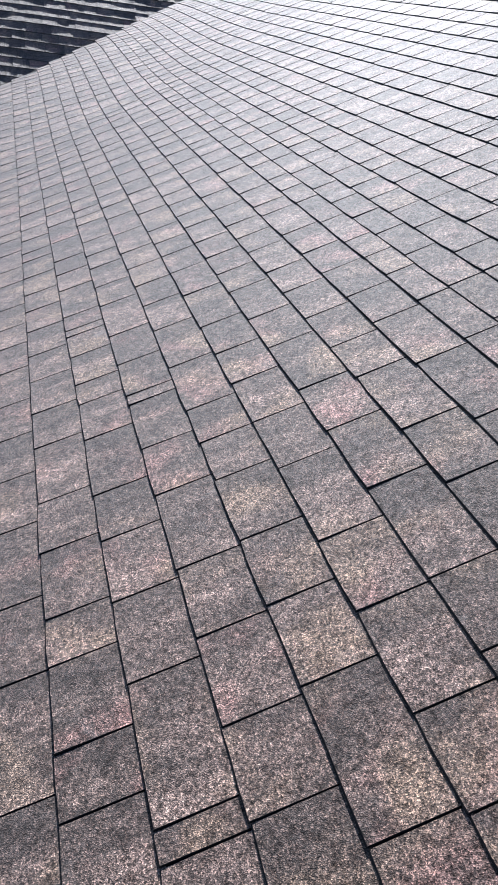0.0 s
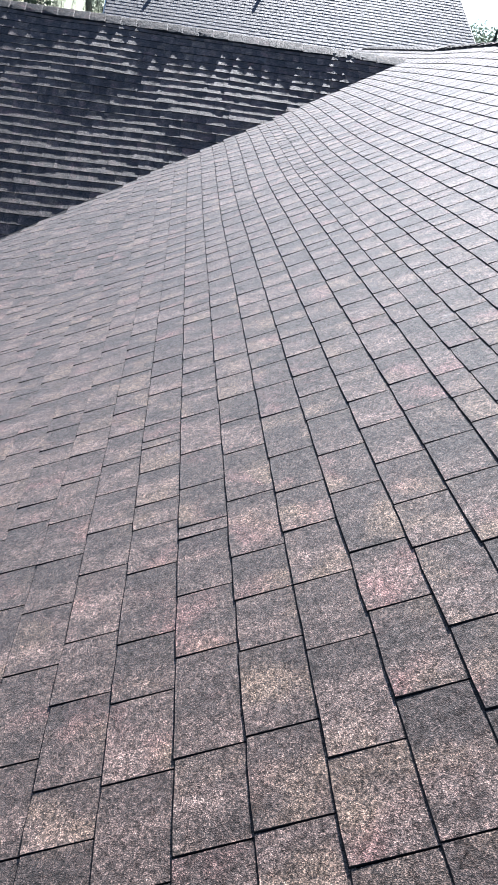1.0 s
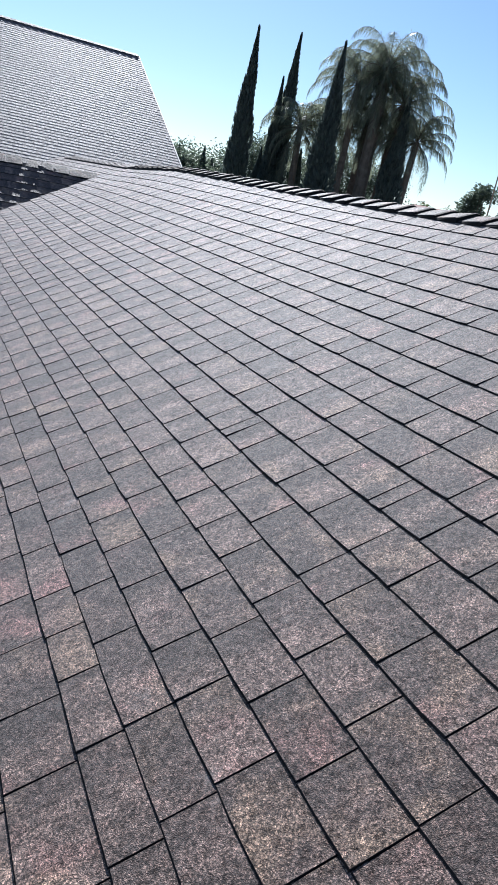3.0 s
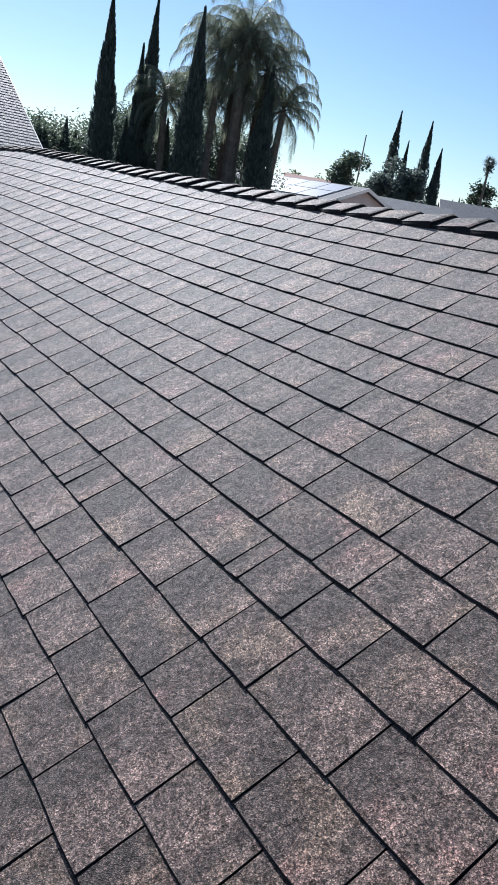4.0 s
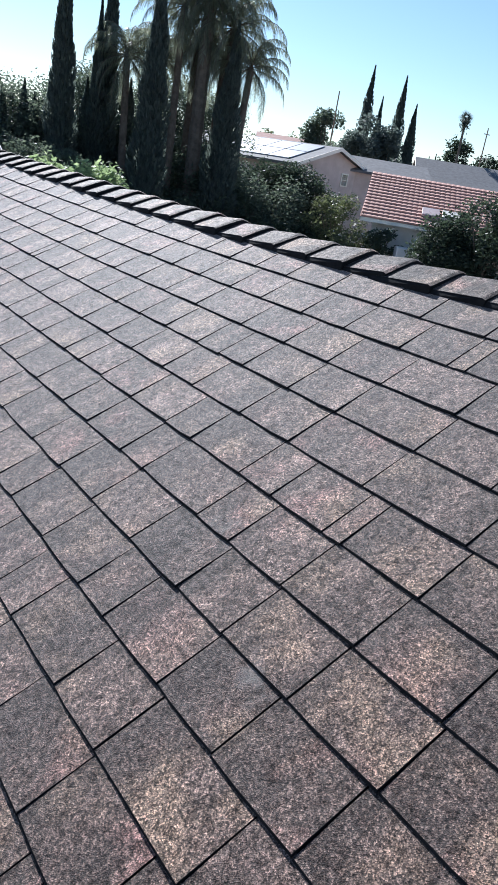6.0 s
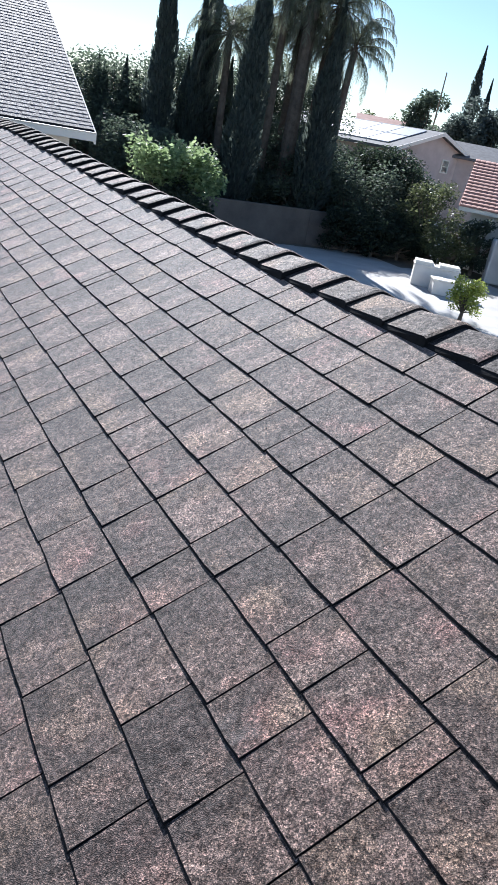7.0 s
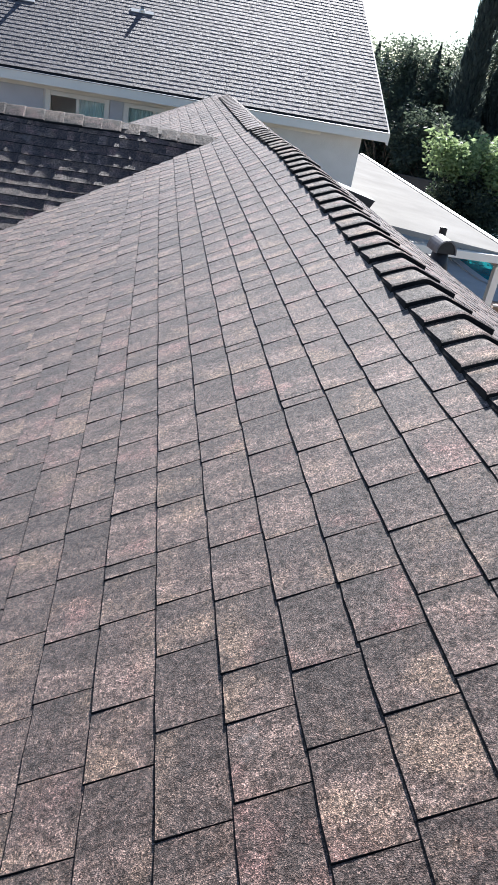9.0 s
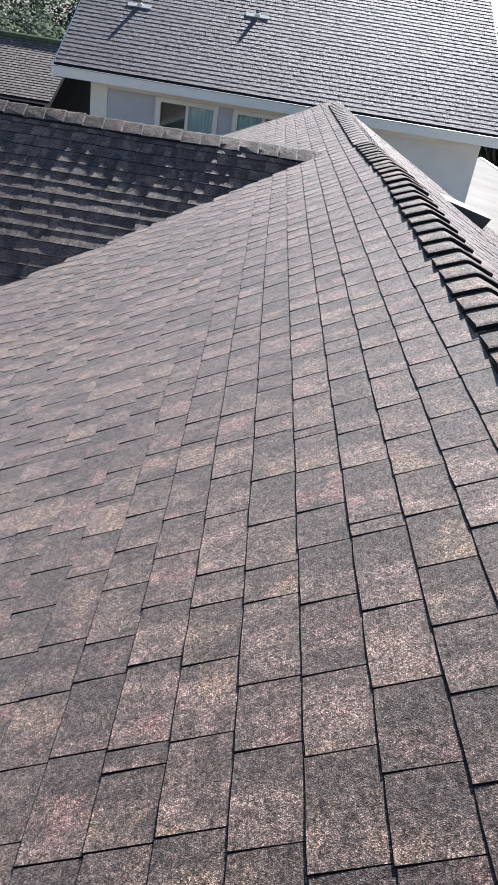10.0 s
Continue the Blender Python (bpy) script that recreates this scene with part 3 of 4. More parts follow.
for a, b in WINS:
    win = tagged(new("window"), "white vinyl sliding window with two panes")
    win.parent = tall
    fr = Mesh()
    for lo, hi in (((a - 0.06, W_Y - 0.035, W_BOT - 0.06), (a + 0.035, W_Y + 0.10, W_TOPZ + 0.055)), ((b - 0.035, W_Y - 0.035, W_BOT - 0.06), (b + 0.06, W_Y + 0.10, W_TOPZ + 0.055)),
                   ((a + 0.036, W_Y - 0.034, W_TOPZ - 0.03), (b - 0.036, W_Y + 0.10, W_TOPZ + 0.054)), ((a + 0.036, W_Y - 0.034, W_BOT - 0.06), (b - 0.036, W_Y + 0.10, W_BOT + 0.03)),
                   (((a + b) / 2 - 0.03, W_Y + 0.005, W_BOT + 0.031), ((a + b) / 2 + 0.03, W_Y + 0.09, W_TOPZ - 0.031))):
        fr.box(lo, hi)
    part("frame", fr, WHITE, win, "white window frame", 0.004)
    for p, q, d in ((a + 0.036, (a + b) / 2 - 0.031, 0.06), ((a + b) / 2 + 0.031, b - 0.036, 0.04)):
        pane = boxpart("pane", (p, W_Y + d, W_BOT + 0.031), (q, W_Y + d + 0.008, W_TOPZ - 0.031), GLASS, win, bevel=0)
        pane.visible_shadow = False
    boxpart("room_back", (a - 0.05, W_Y + 0.9, W_BOT - 0.1), (b + 0.05, W_Y + 0.92, W_TOPZ + 0.1), DARKROOM, win, "dim room behind the glass", 0)
    # the first window's curtain stands in for pale reflections on its pane
    c0, c1 = ((a + b) / 2 - 0.02, b - 0.02) if a < -2 else (a + 0.02, (a + b) / 2 + 0.06)
    cur = Mesh()
    n = 24
    for k in range(n):
        x0, x1 = c0 + (c1 - c0) * k / n, c0 + (c1 - c0) * (k + 1) / n
        y0, y1 = (W_Y + 0.115 + 0.012 * math.sin(1.9 * q) for q in (k, k + 1))
        cur.add([(x0, y0, W_BOT), (x1, y1, W_BOT), (x1, y1, W_TOPZ), (x0, y0, W_TOPZ), (x0, y0 + 0.004, W_BOT), (x1, y1 + 0.004, W_BOT), (x1, y1 + 0.004, W_TOPZ), (x0, y0 + 0.004, W_TOPZ)], ((0, 1, 2, 3), (7, 6, 5, 4)))
    part("curtain", cur, CURTAIN, win, "pale green curtain behind the pane")

# plumbing vents on the far slope
def roof_vent(u, x, h):
    base = Vector(tall_slope(u, x, 0.012))
    v = thing("roof_vent", "dark plumbing vent pipe in white flashing on the shingles", "vent", Matrix.Translation(base), group="vents on the far roof")
    fl = Mesh()
    fl.box((-0.24, -0.06, -0.004), (0.24, 0.06, 0.006), at=Matrix.Rotation(H_PITCH, 4, "X"))
    part("flashing", fl, WHITE, v, "white painted flashing plate")
    c = Mesh()
    c.tube([(0, 0, 0.0), (0, 0, 0.05)], [0.06, 0.04], 14)
    part("collar", c, WHITE, v, smooth=True)
    p = Mesh()
    p.tube([(0, 0, 0.02), (0, 0, h)], [0.032, 0.032], 12)
    part("pipe", p, GALV, v, smooth=True)
    t = Mesh()
    t.tube([(0, 0, h - 0.02), (0, 0, h + 0.015)], [0.040, 0.040], 12)
    part("cap", t, GALV, v, smooth=True)


roof_vent(5.57, -3.93, 0.10)
roof_vent(5.20, -1.52, 0.07)
roof_vent(1.88, -2.33, 0.07)

# ---------------------------------------------------------------- on the sunlit east slope
vent = thing("hooded_roof_vent", "grey hooded roof vent beside a black pipe stub", "vent", pose(*east_slope(1.86, 6.10, 0.01), 0, 0, 0) @ Matrix.Diagonal((0.60, 0.92, 0.76, 1)))
m = Mesh()
m.box((-0.16, -0.16, -0.02), (0.16, 0.16, 0.012), at=Matrix.Rotation(PITCH, 4, "Y"))
part("flashing", m, GALV, vent)
m = Mesh()
m.tube([(0, 0, -0.04), (0, 0, 0.04), (0, 0, 0.20)], [0.165, 0.14, 0.105], 16)
part("neck", m, BLACKPIPE, vent, smooth=True)
m = Mesh()
n = 14
arc = [(0.17 * math.cos(math.pi * k / n), 0.17 * math.sin(math.pi * k / n) + 0.17) for k in range(n + 1)]
ins = [(0.15 * math.cos(math.pi * k / n), 0.15 * math.sin(math.pi * k / n) + 0.17) for k in range(n + 1)]
pts = [(a, s, b) for s in (-0.14, 0.14) for a, b in arc] + [(a, s, b) for s in (-0.14, 0.14) for a, b in ins]
w = n + 1
m.add(pts, [(k, k + 1, w + k + 1, w + k) for k in range(n)] + [(2 * w + k + 1, 2 * w + k, 3 * w + k, 3 * w + k + 1) for k in range(n)] + [(k + 1, k, 2 * w + k, 2 * w + k + 1) for k in range(n)] + [(w + k, w + k + 1, 3 * w + k + 1, 3 * w + k) for k in range(n)])
part("hood", m, GALV, vent, "curved grey metal hood", smooth=False)
# black half discs stand for the shade inside the open hood
for yy in (-0.12, 0.11):
    m = Mesh()
    m.add([(0, yy, 0.17)] + [(a, yy, b) for a, b in ins], [(0, k + 1, k + 2) for k in range(n)])
    part("mouth_shade", m, BLACKPIPE, vent, "black half disc for the shade in the hood's mouth")
stub = thing("pipe_stub", "short black plumbing pipe standing on the roof", "pipe", pose(*east_slope(1.98, 6.42, 0.0)) @ Matrix.Diagonal((0.8, 0.8, 0.86, 1)))
m = Mesh()
m.tube([(0, 0, -0.03), (0, 0, 0.42), (0, 0, 0.425), (0, 0, 0.36)], [0.045, 0.045, 0.036, 0.036], 16)
part("pipe", m, BLACKPIPE, stub, smooth=False)
m = Mesh()
m.tube([(0, 0, -0.02), (0, 0, 0.08)], [0.09, 0.05], 16)
part("boot", m, BLACKPIPE, stub)
lv = thing("low_roof_vent", "low sloped sheet-metal attic vent with a dark mouth", "vent", pose(*east_slope(1.62, 9.0, 0.0), 0, math.degrees(PITCH), 0))
m = Mesh()
m.add([(-0.30, -0.22, 0.0), (-0.30, 0.22, 0.0), (0.28, 0.22, 0.15), (0.28, -0.22, 0.15), (0.28, 0.22, 0.0), (0.28, -0.22, 0.0)], ((0, 1, 2, 3)[::-1], (3, 2, 4, 5)[::-1], (0, 3, 5)[::-1], (1, 4, 2)[::-1]))
part("hood", m, BLACKPIPE, lv)

# ---------------------------------------------------------------- ground, yard, pool
def rise(x, y):
    d = math.hypot(x + 2, y + 2)
    return 1.6 * step((d - 44) / 9) + 6.0 * step((d - 160) / 900)


m = Mesh()
xs = [-1500, -400, -120, -60, -40, -20, -10, 0, 10, 16, 20, 24, 28, 32, 36, 40, 45, 50, 60, 80, 120, 200, 400, 900, 1500]
ys = [-1500, -300, -60, -20, 0, 10, 16, 20, 24, 28, 32, 36, 40, 45, 50, 60, 80, 120, 200, 400, 900, 1500]
m.add([(a, b, rise(a, b)) for a in xs for b in ys], [(i * len(ys) + j, (i + 1) * len(ys) + j, (i + 1) * len(ys) + j + 1, i * len(ys) + j + 1) for i in range(len(xs) - 1) for j in range(len(ys) - 1)])
tagged(part("ground", m, SOIL, smooth=True), "dry soil and litter round the houses", "ground", kind="structure")
m = Mesh()
m.box((3.97, 4.0, -0.1), (33.0, 32.7, 0.03))
tagged(part("pavement", m, CONCRETE), "pale concrete patio round the pool", "pavement", kind="structure")


def pool_outline(grow, n=72):
    out = []
    for k in range(n):
        c, s = math.cos(2 * math.pi * k / n), math.sin(2 * math.pi * k / n)
        p, q = (3.1 + grow) * math.copysign(abs(c) ** 0.42, c), (3.45 + grow) * math.copysign(abs(s) ** 0.42, s)
        bulge = 1.1 * math.exp(-((25.2 + q - 22.3) / 0.9) ** 2) if c < 0 else 0.0
        out.append((14.1 + p + bulge, 25.2 + q))
    return out


pool = thing("swimming_pool", "turquoise swimming pool with a pale rounded coping", "pool", kind="structure")
m = Mesh()
o = pool_outline(0)
m.add([(a, b, 0.045) for a, b in o], [tuple(range(len(o)))])
part("water", m, WATER, pool, "still turquoise pool water")
m = Mesh()
i0, o0 = pool_outline(-0.02), pool_outline(0.32)
k = len(o)
m.add([(a, b, 0.034) for a, b in i0] + [(a, b, 0.085) for a, b in i0] + [(a, b, 0.085) for a, b in o0] + [(a, b, 0.02) for a, b in o0],
      [(r * k + j, r * k + (j + 1) % k, (r + 1) * k + (j + 1) % k, (r + 1) * k + j) for r in range(3) for j in range(k)])
part("coping", m, CONCRETE, pool)

# brown boarded terrace between the pergola and the pool
terrace = thing("terrace", "brown weathered board terrace between pergola and pool", "terrace", kind="structure")
m = Mesh()
for k in range(66):
    y0 = 12.0 + 0.141 * k
    m.box((5.0, y0, 0.02), (19.4 if y0 < 18.45 else 16.4, y0 + 0.134, 0.062))
tagged(part("boards", m, WOOD, terrace), kind="stuff")

# block wall at the end of the yard, in panels
wall = thing("yard_wall", "brown block wall at the end of the yard", "wall", kind="structure")
for a, b in (((6.0, 35.6), (14.0, 32.9)), ((14.0, 32.9), (21.5, 33.2)), ((21.5, 33.2), (29.5, 31.6)), ((29.5, 31.6), (35.5, 25.5))):
    L = math.dist(a, b)
    at = Matrix.Translation((*a, 0)) @ Matrix.Rotation(math.atan2(b[1] - a[1], b[0] - a[0]), 4, "Z")
    body = Mesh()
    body.box((0.02, -0.09, 0), (L - 0.02, 0.09, 1.85), at=at)
    p = part("wall_panel", body, FENCEWALL, wall)
    top = Mesh()
    top.box((0, -0.12, 1.852), (L, 0.12, 1.92), at=at)
    part("coping", top, FENCEWALL, p)

# patio cover with a white flat roof against the tall house
COAT = plain("cream_roof_coating", (0.27, 0.26, 0.237), (0.35, 0.337, 0.31), 0.7, 0.9, bump=0.1, spec=0.08)
cover = thing("patio_cover", "flat white patio cover on posts beside the house", "patio cover")
m = Mesh()
sl = [(3.30, 15.9, 3.0), (7.70, 15.9, 2.6), (7.98, 33.0, 2.6), (3.30, 33.0, 3.0)]
m.add([*sl, *[(a, b, c - 0.12) for a, b, c in sl]], ((0, 1, 2, 3), (7, 6, 5, 4), (0, 4, 5, 1), (1, 5, 6, 2), (2, 6, 7, 3), (3, 7, 4, 0)))
part("roof_panel", m, COAT, cover, "cream-white coated roof sheet")
ALONG = Matrix.Translation((7.70, 15.9, 0)) @ Matrix.Rotation(-math.atan2(0.28, 17.1), 4, "Z")
for name, lo, hi, mat, label in (("edge_trim", (0.004, -0.03, 2.46), (0.16, 17.12, 2.63), METAL, "grey metal edge gutter"), ("beam", (-0.46, -0.01, 2.28), (-0.28, 17.1, 2.475), WHITE, "white painted beam")):
    m = Mesh()
    m.box(lo, hi, at=ALONG)
    part(name, m, mat, cover, label, 0.008)
boxpart("beam", (3.5, 15.74, 2.42), (7.68, 15.89, 2.60), WHITE, cover, "white painted end beam", 0.008)
for k in range(5):
    m = Mesh()
    m.box((-0.46, 0.05 + 4.1 * k, 0.03), (-0.28, 0.23 + 4.1 * k, 2.278), at=ALONG)
    part("post", m, WHITE, cover, "", 0.01)

# slatted pergola
PALELATH = plain("pale_lath", (0.50, 0.44, 0.38), (0.62, 0.56, 0.49), 5, 0.8, bump=0.2)
perg = thing("pergola", "slatted pergola with pale laths over the patio", "pergola")
for k in range(16):
    yy = 6.80 + 0.33 * k
    boxpart("slat", (5.3, yy, 2.50), (9.12, yy + 0.06, 2.53), PALELATH, perg, bevel=0)
for k in range(6):
    boxpart("rail", (5.44 + 0.69 * k, 6.65, 2.532), (5.48 + 0.69 * k, 11.85, 2.57), WHITE, perg, "white rail over the laths" if k == 0 else "", 0)
for xx in (5.4, 7.2, 9.0):
    boxpart("beam", (xx, 6.9, 2.34), (xx + 0.09, 11.95, 2.498), WOOD, perg, "brown wooden beam", 0)
for xx in (7.2, 9.0):
    for yy in (7.2, 11.6):
        boxpart("post", (xx, yy, 0.03), (xx + 0.09, yy + 0.09, 2.338), WOOD, perg, "", 0)

# garden units by the wall
def block_unit(name, label, cat, at, size, mat, top=None):
    ob = thing(name, label, cat, at)
    a, b, c = size
    boxpart("body", (-a / 2, -b / 2, 0), (a / 2, b / 2, c), mat, ob, bevel=0.03)
    boxpart("top_slab", (-a / 2 - 0.05, -b / 2 - 0.05, c + 0.002), (a / 2 + 0.05, b / 2 + 0.05, c + 0.07), top or mat, ob, "", 0.012)
    return ob


unit = block_unit("planter", "pale stuccoed planter block with two white slabs in the yard", "planter", pose(23.75, 25.0, 0.03, 0, 0, -38), (2.1, 0.9, 0.95), STUCCO, STUCCO)
boxpart("raised_slab", (-1.05, -0.45, 1.022), (-0.22, 0.45, 1.16), WHITE, unit, "white slab on one side", 0.012)
boxpart("raised_slab", (0.10, -0.45, 1.022), (1.05, 0.45, 1.14), WHITE, unit, "white slab on the other side", 0.012)
m = Mesh()
m.tube([(-0.06, 0.1, 1.02), (-0.06, 0.1, 1.30), (-0.06, -0.04, 1.36), (-0.06, -0.14, 1.30)], [0.025, 0.022, 0.02, 0.018], 8)
part("tap", m, BLACKPIPE, unit, "dark bent tap", smooth=True)
block_unit("storage_box", "low white storage box under the citrus bush", "box", pose(15.2, 31.7, 0.03, 0, 0, 6), (2.7, 0.6, 0.5), WHITE)
block_unit("bench", "low pale stuccoed garden bench before the planter", "bench", pose(23.5, 23.45, 0.03, 0, 0, -30), (1.9, 0.9, 0.62), STUCCO, WHITE)
cab = thing("air_conditioner", "white boxed outdoor cooling unit with grey grille", "air conditioner", pose(30.3, 26.9, 0.03, 0, 0, -36))
boxpart("cabinet", (-0.9, -0.45, 0), (0.9, 0.45, 2.3), PLASTIC, cab, bevel=0.08)
boxpart("grille", (-0.32, -0.475, 0.75), (0.52, -0.452, 1.75), GALV, cab, "grey grille", 0.02)
for k in range(7):
    boxpart("louvre", (-0.28, -0.492, 0.82 + 0.13 * k), (0.48, -0.477, 0.87 + 0.13 * k), METAL, cab, "", 0)
low_wall = thing("garden_wall", "low grey block wall edging the patio", "wall", pose(30.2, 25.6, 0.03, 0, 0, -42), kind="structure")
boxpart("wall_body", (-0.4, -0.12, 0), (6.0, 0.12, 0.75), STUCCO, low_wall, "", 0.01)
boxpart("coping", (-0.45, -0.16, 0.752), (6.05, 0.16, 0.83), CONCRETE, low_wall, "", 0.01)


# ---------------------------------------------------------------- plants
def leaf_cloud(m, pts, size, rng, slot=0, flat=0.5, droop=0.0):
    """A small bent leaf blade of two triangles at each point."""
    for p in pts:
        a = Vector((rng.gauss(0, 1), rng.gauss(0, 1), rng.gauss(0, 1) * flat - droop)).normalized()
        b = a.orthogonal().normalized()
        b = Matrix.Rotation(rng.random() * 6.28, 3, a) @ b
        s = size * rng.uniform(0.6, 1.4)
        p = Vector(p)
        m.add([p - a * s, p + b * s * 0.45, p + a * s, p - b * s * 0.45], ((0, 1, 2, 3),), slot)


def cypress(at, h, r, seed, label="tall narrow dark Italian cypress", group="cypresses", density=1.0):
    rng = random.Random(seed)
    t = thing("cypress_tree", label, "cypress", at, group=group)
    lean = rng.uniform(-0.012, 0.012)
    m = Mesh()
    m.tube([(0, 0, -0.2), (0, 0, h * 0.5), (lean * h, 0, h * 0.93)], [r * 0.16, r * 0.1, 0.02], 8)
    part("trunk", m, BARK, t)
    m = Mesh()
    prof = lambda s: r * (0.62 + 0.38 * min(1, s / 0.25)) * max(0.03, 1 - max(0.0, (s - 0.3) / 0.7) ** 1.35) if s < 1 else 0.02
    pts = []
    for _ in range(int(8500 * density)):
        s = rng.random() ** 0.85
        z = 0.25 + s * (h - 0.25)
        a = rng.random() * 6.283
        w = prof(s) * (0.55 + 0.45 * rng.random() ** 0.5) * (1 + 0.16 * math.sin(a * 3 + z * 1.7 + seed) + 0.10 * math.sin(z * 4.1 + a * 5))
        pts.append((math.cos(a) * w + lean * z, math.sin(a) * w, z))
    for p in pts:
        s = rng.uniform(0.08, 0.18)
        d = Vector((p[0] * 0.5 + rng.gauss(0, 0.12), p[1] * 0.5 + rng.gauss(0, 0.12), 1.0)).normalized()
        b = d.cross(Vector((math.cos(rng.random() * 6.28), math.sin(rng.random() * 6.28), 0))).normalized()
        p = Vector(p)
        m.add([p - d * s, p + b * s * 0.38, p + d * s * 1.2, p - b * s * 0.38], ((0, 1, 2, 3),))
    core = [(lean * h * s, 0, 0.3 + s * (h - 0.6)) for s in (0, 0.1, 0.3, 0.5, 0.7, 0.85, 1.0)]
    m.tube(core, [prof(s) * 0.62 for s in (0, 0.1, 0.3, 0.5, 0.7, 0.85, 1.0)], 9)
    part("crown", m, CYPRESS, t)
    return t


def frond(m, base, az, length, rise_by, bow, rng, leaflets=92):
    """A rib that leaves the crown at one angle and bows over, with two rows of hanging leaflets."""
    d, up = Vector((math.cos(az), math.sin(az), 0)), Vector((0, 0, 1))
    twist = rng.uniform(-0.25, 0.25)
    side = d.cross(up)
    rib, n = [Vector(base)], 10
    for k in range(n):
        s = (k + 0.5) / n
        e = max(-1.5, rise_by - bow * s ** 1.9)
        rib.append(rib[-1] + (d * math.cos(e) + side * twist * s * math.cos(e) + up * math.sin(e)) * (length / n))
    m.tube(rib, [0.034 * (1 - 0.85 * k / n) for k in range(n + 1)], 4, 1, False)
    for k in range(leaflets):
        s = 0.10 + 0.90 * (k + rng.random()) / leaflets
        i = min(n - 1, int(s * n))
        p = rib[i].lerp(rib[i + 1], s * n - i)
        along = (rib[i + 1] - rib[i]).normalized()
        for q in (-1, 1):
            L = length * 0.135 * (0.45 + math.sin(math.pi * min(1, s * 0.9 + 0.08))) * rng.uniform(0.7, 1.2)
            e = (side * q * rng.uniform(0.3, 1.0) + along * rng.uniform(0.4, 1.0) + up * rng.uniform(-1.1, 0.05)).normalized()
            w = along * 0.011
            mid = p + e * L * 0.5
            tip = p + e * L * 0.85 + Vector((0, 0, -0.42 * L))
            m.add([p - w, p + w, mid + w, mid - w, tip], ((0, 1, 2, 3), (3, 2, 4)))


def queen_palm(at, h, seed, fronds=30, length=3.4, label="feathery queen palm with arching drooping fronds", stout=1.0):
    rng = random.Random(seed)
    t = thing("palm_tree", label, "palm", at, group="palms behind the wall")
    bend = rng.uniform(-0.3, 0.3)
    m = Mesh()
    n = 16
    path = [(bend * (k / n) ** 2, 0.15 * math.sin(k / n * 2), h * k / n) for k in range(n + 1)]
    m.tube([(0, 0, -0.3)] + path[1:], [0.26 * stout] + [stout * (0.21 - 0.06 * k / n + (0.012 if k % 2 else 0)) for k in range(n)], 12)
    part("trunk", m, PALMBARK, t)
    m = Mesh()
    for k in range(fronds):
        start = 1.45 - 2.35 * (k / fronds) ** 1.2
        frond(m, (bend, 0.14, h + 0.05), k * 2.399 + rng.uniform(-0.3, 0.3), length * rng.uniform(0.85, 1.12), start, rng.uniform(1.5, 2.1) + 0.85 * max(0.0, start), rng)
    part("crown", m, [PALMLEAF, PALMBARK], t)
    return t


def fan_palm(at, h, seed, r=1.5):
    rng = random.Random(seed)
    t = thing("fan_palm", "tall thin fan palm with a round tuft", "palm", at)
    m = Mesh()
    m.tube([(0, 0, -0.3), (0.1, 0, h * 0.5), (0.0, 0, h)], [0.17, 0.13, 0.12], 10)
    part("trunk", m, PALMBARK, t)
    m = Mesh()
    for k in range(46):
        a, e = rng.random() * 6.28, rng.uniform(-1.1, 1.3)
        d = Vector((math.cos(a) * math.cos(e), math.sin(a) * math.cos(e), math.sin(e)))
        s = d.orthogonal().normalized()
        c = Vector((0, 0, h + 0.1)) + d * r * 0.2
        for j in range(9):
            q = (d + s * (j - 4) * 0.28).normalized()
            m.add([c - s * 0.03, c + s * 0.03, c + q * r * 0.8 - Vector((0, 0, 0.12))], ((0, 1, 2),))
    leaf_cloud(m, [(rng.gauss(0, 0.22), rng.gauss(0, 0.22), h - 0.3 - abs(rng.gauss(0, 0.5))) for _ in range(300)], 0.13, rng, droop=1.5)
    part("crown", m, CYPRESS, t)
    return t


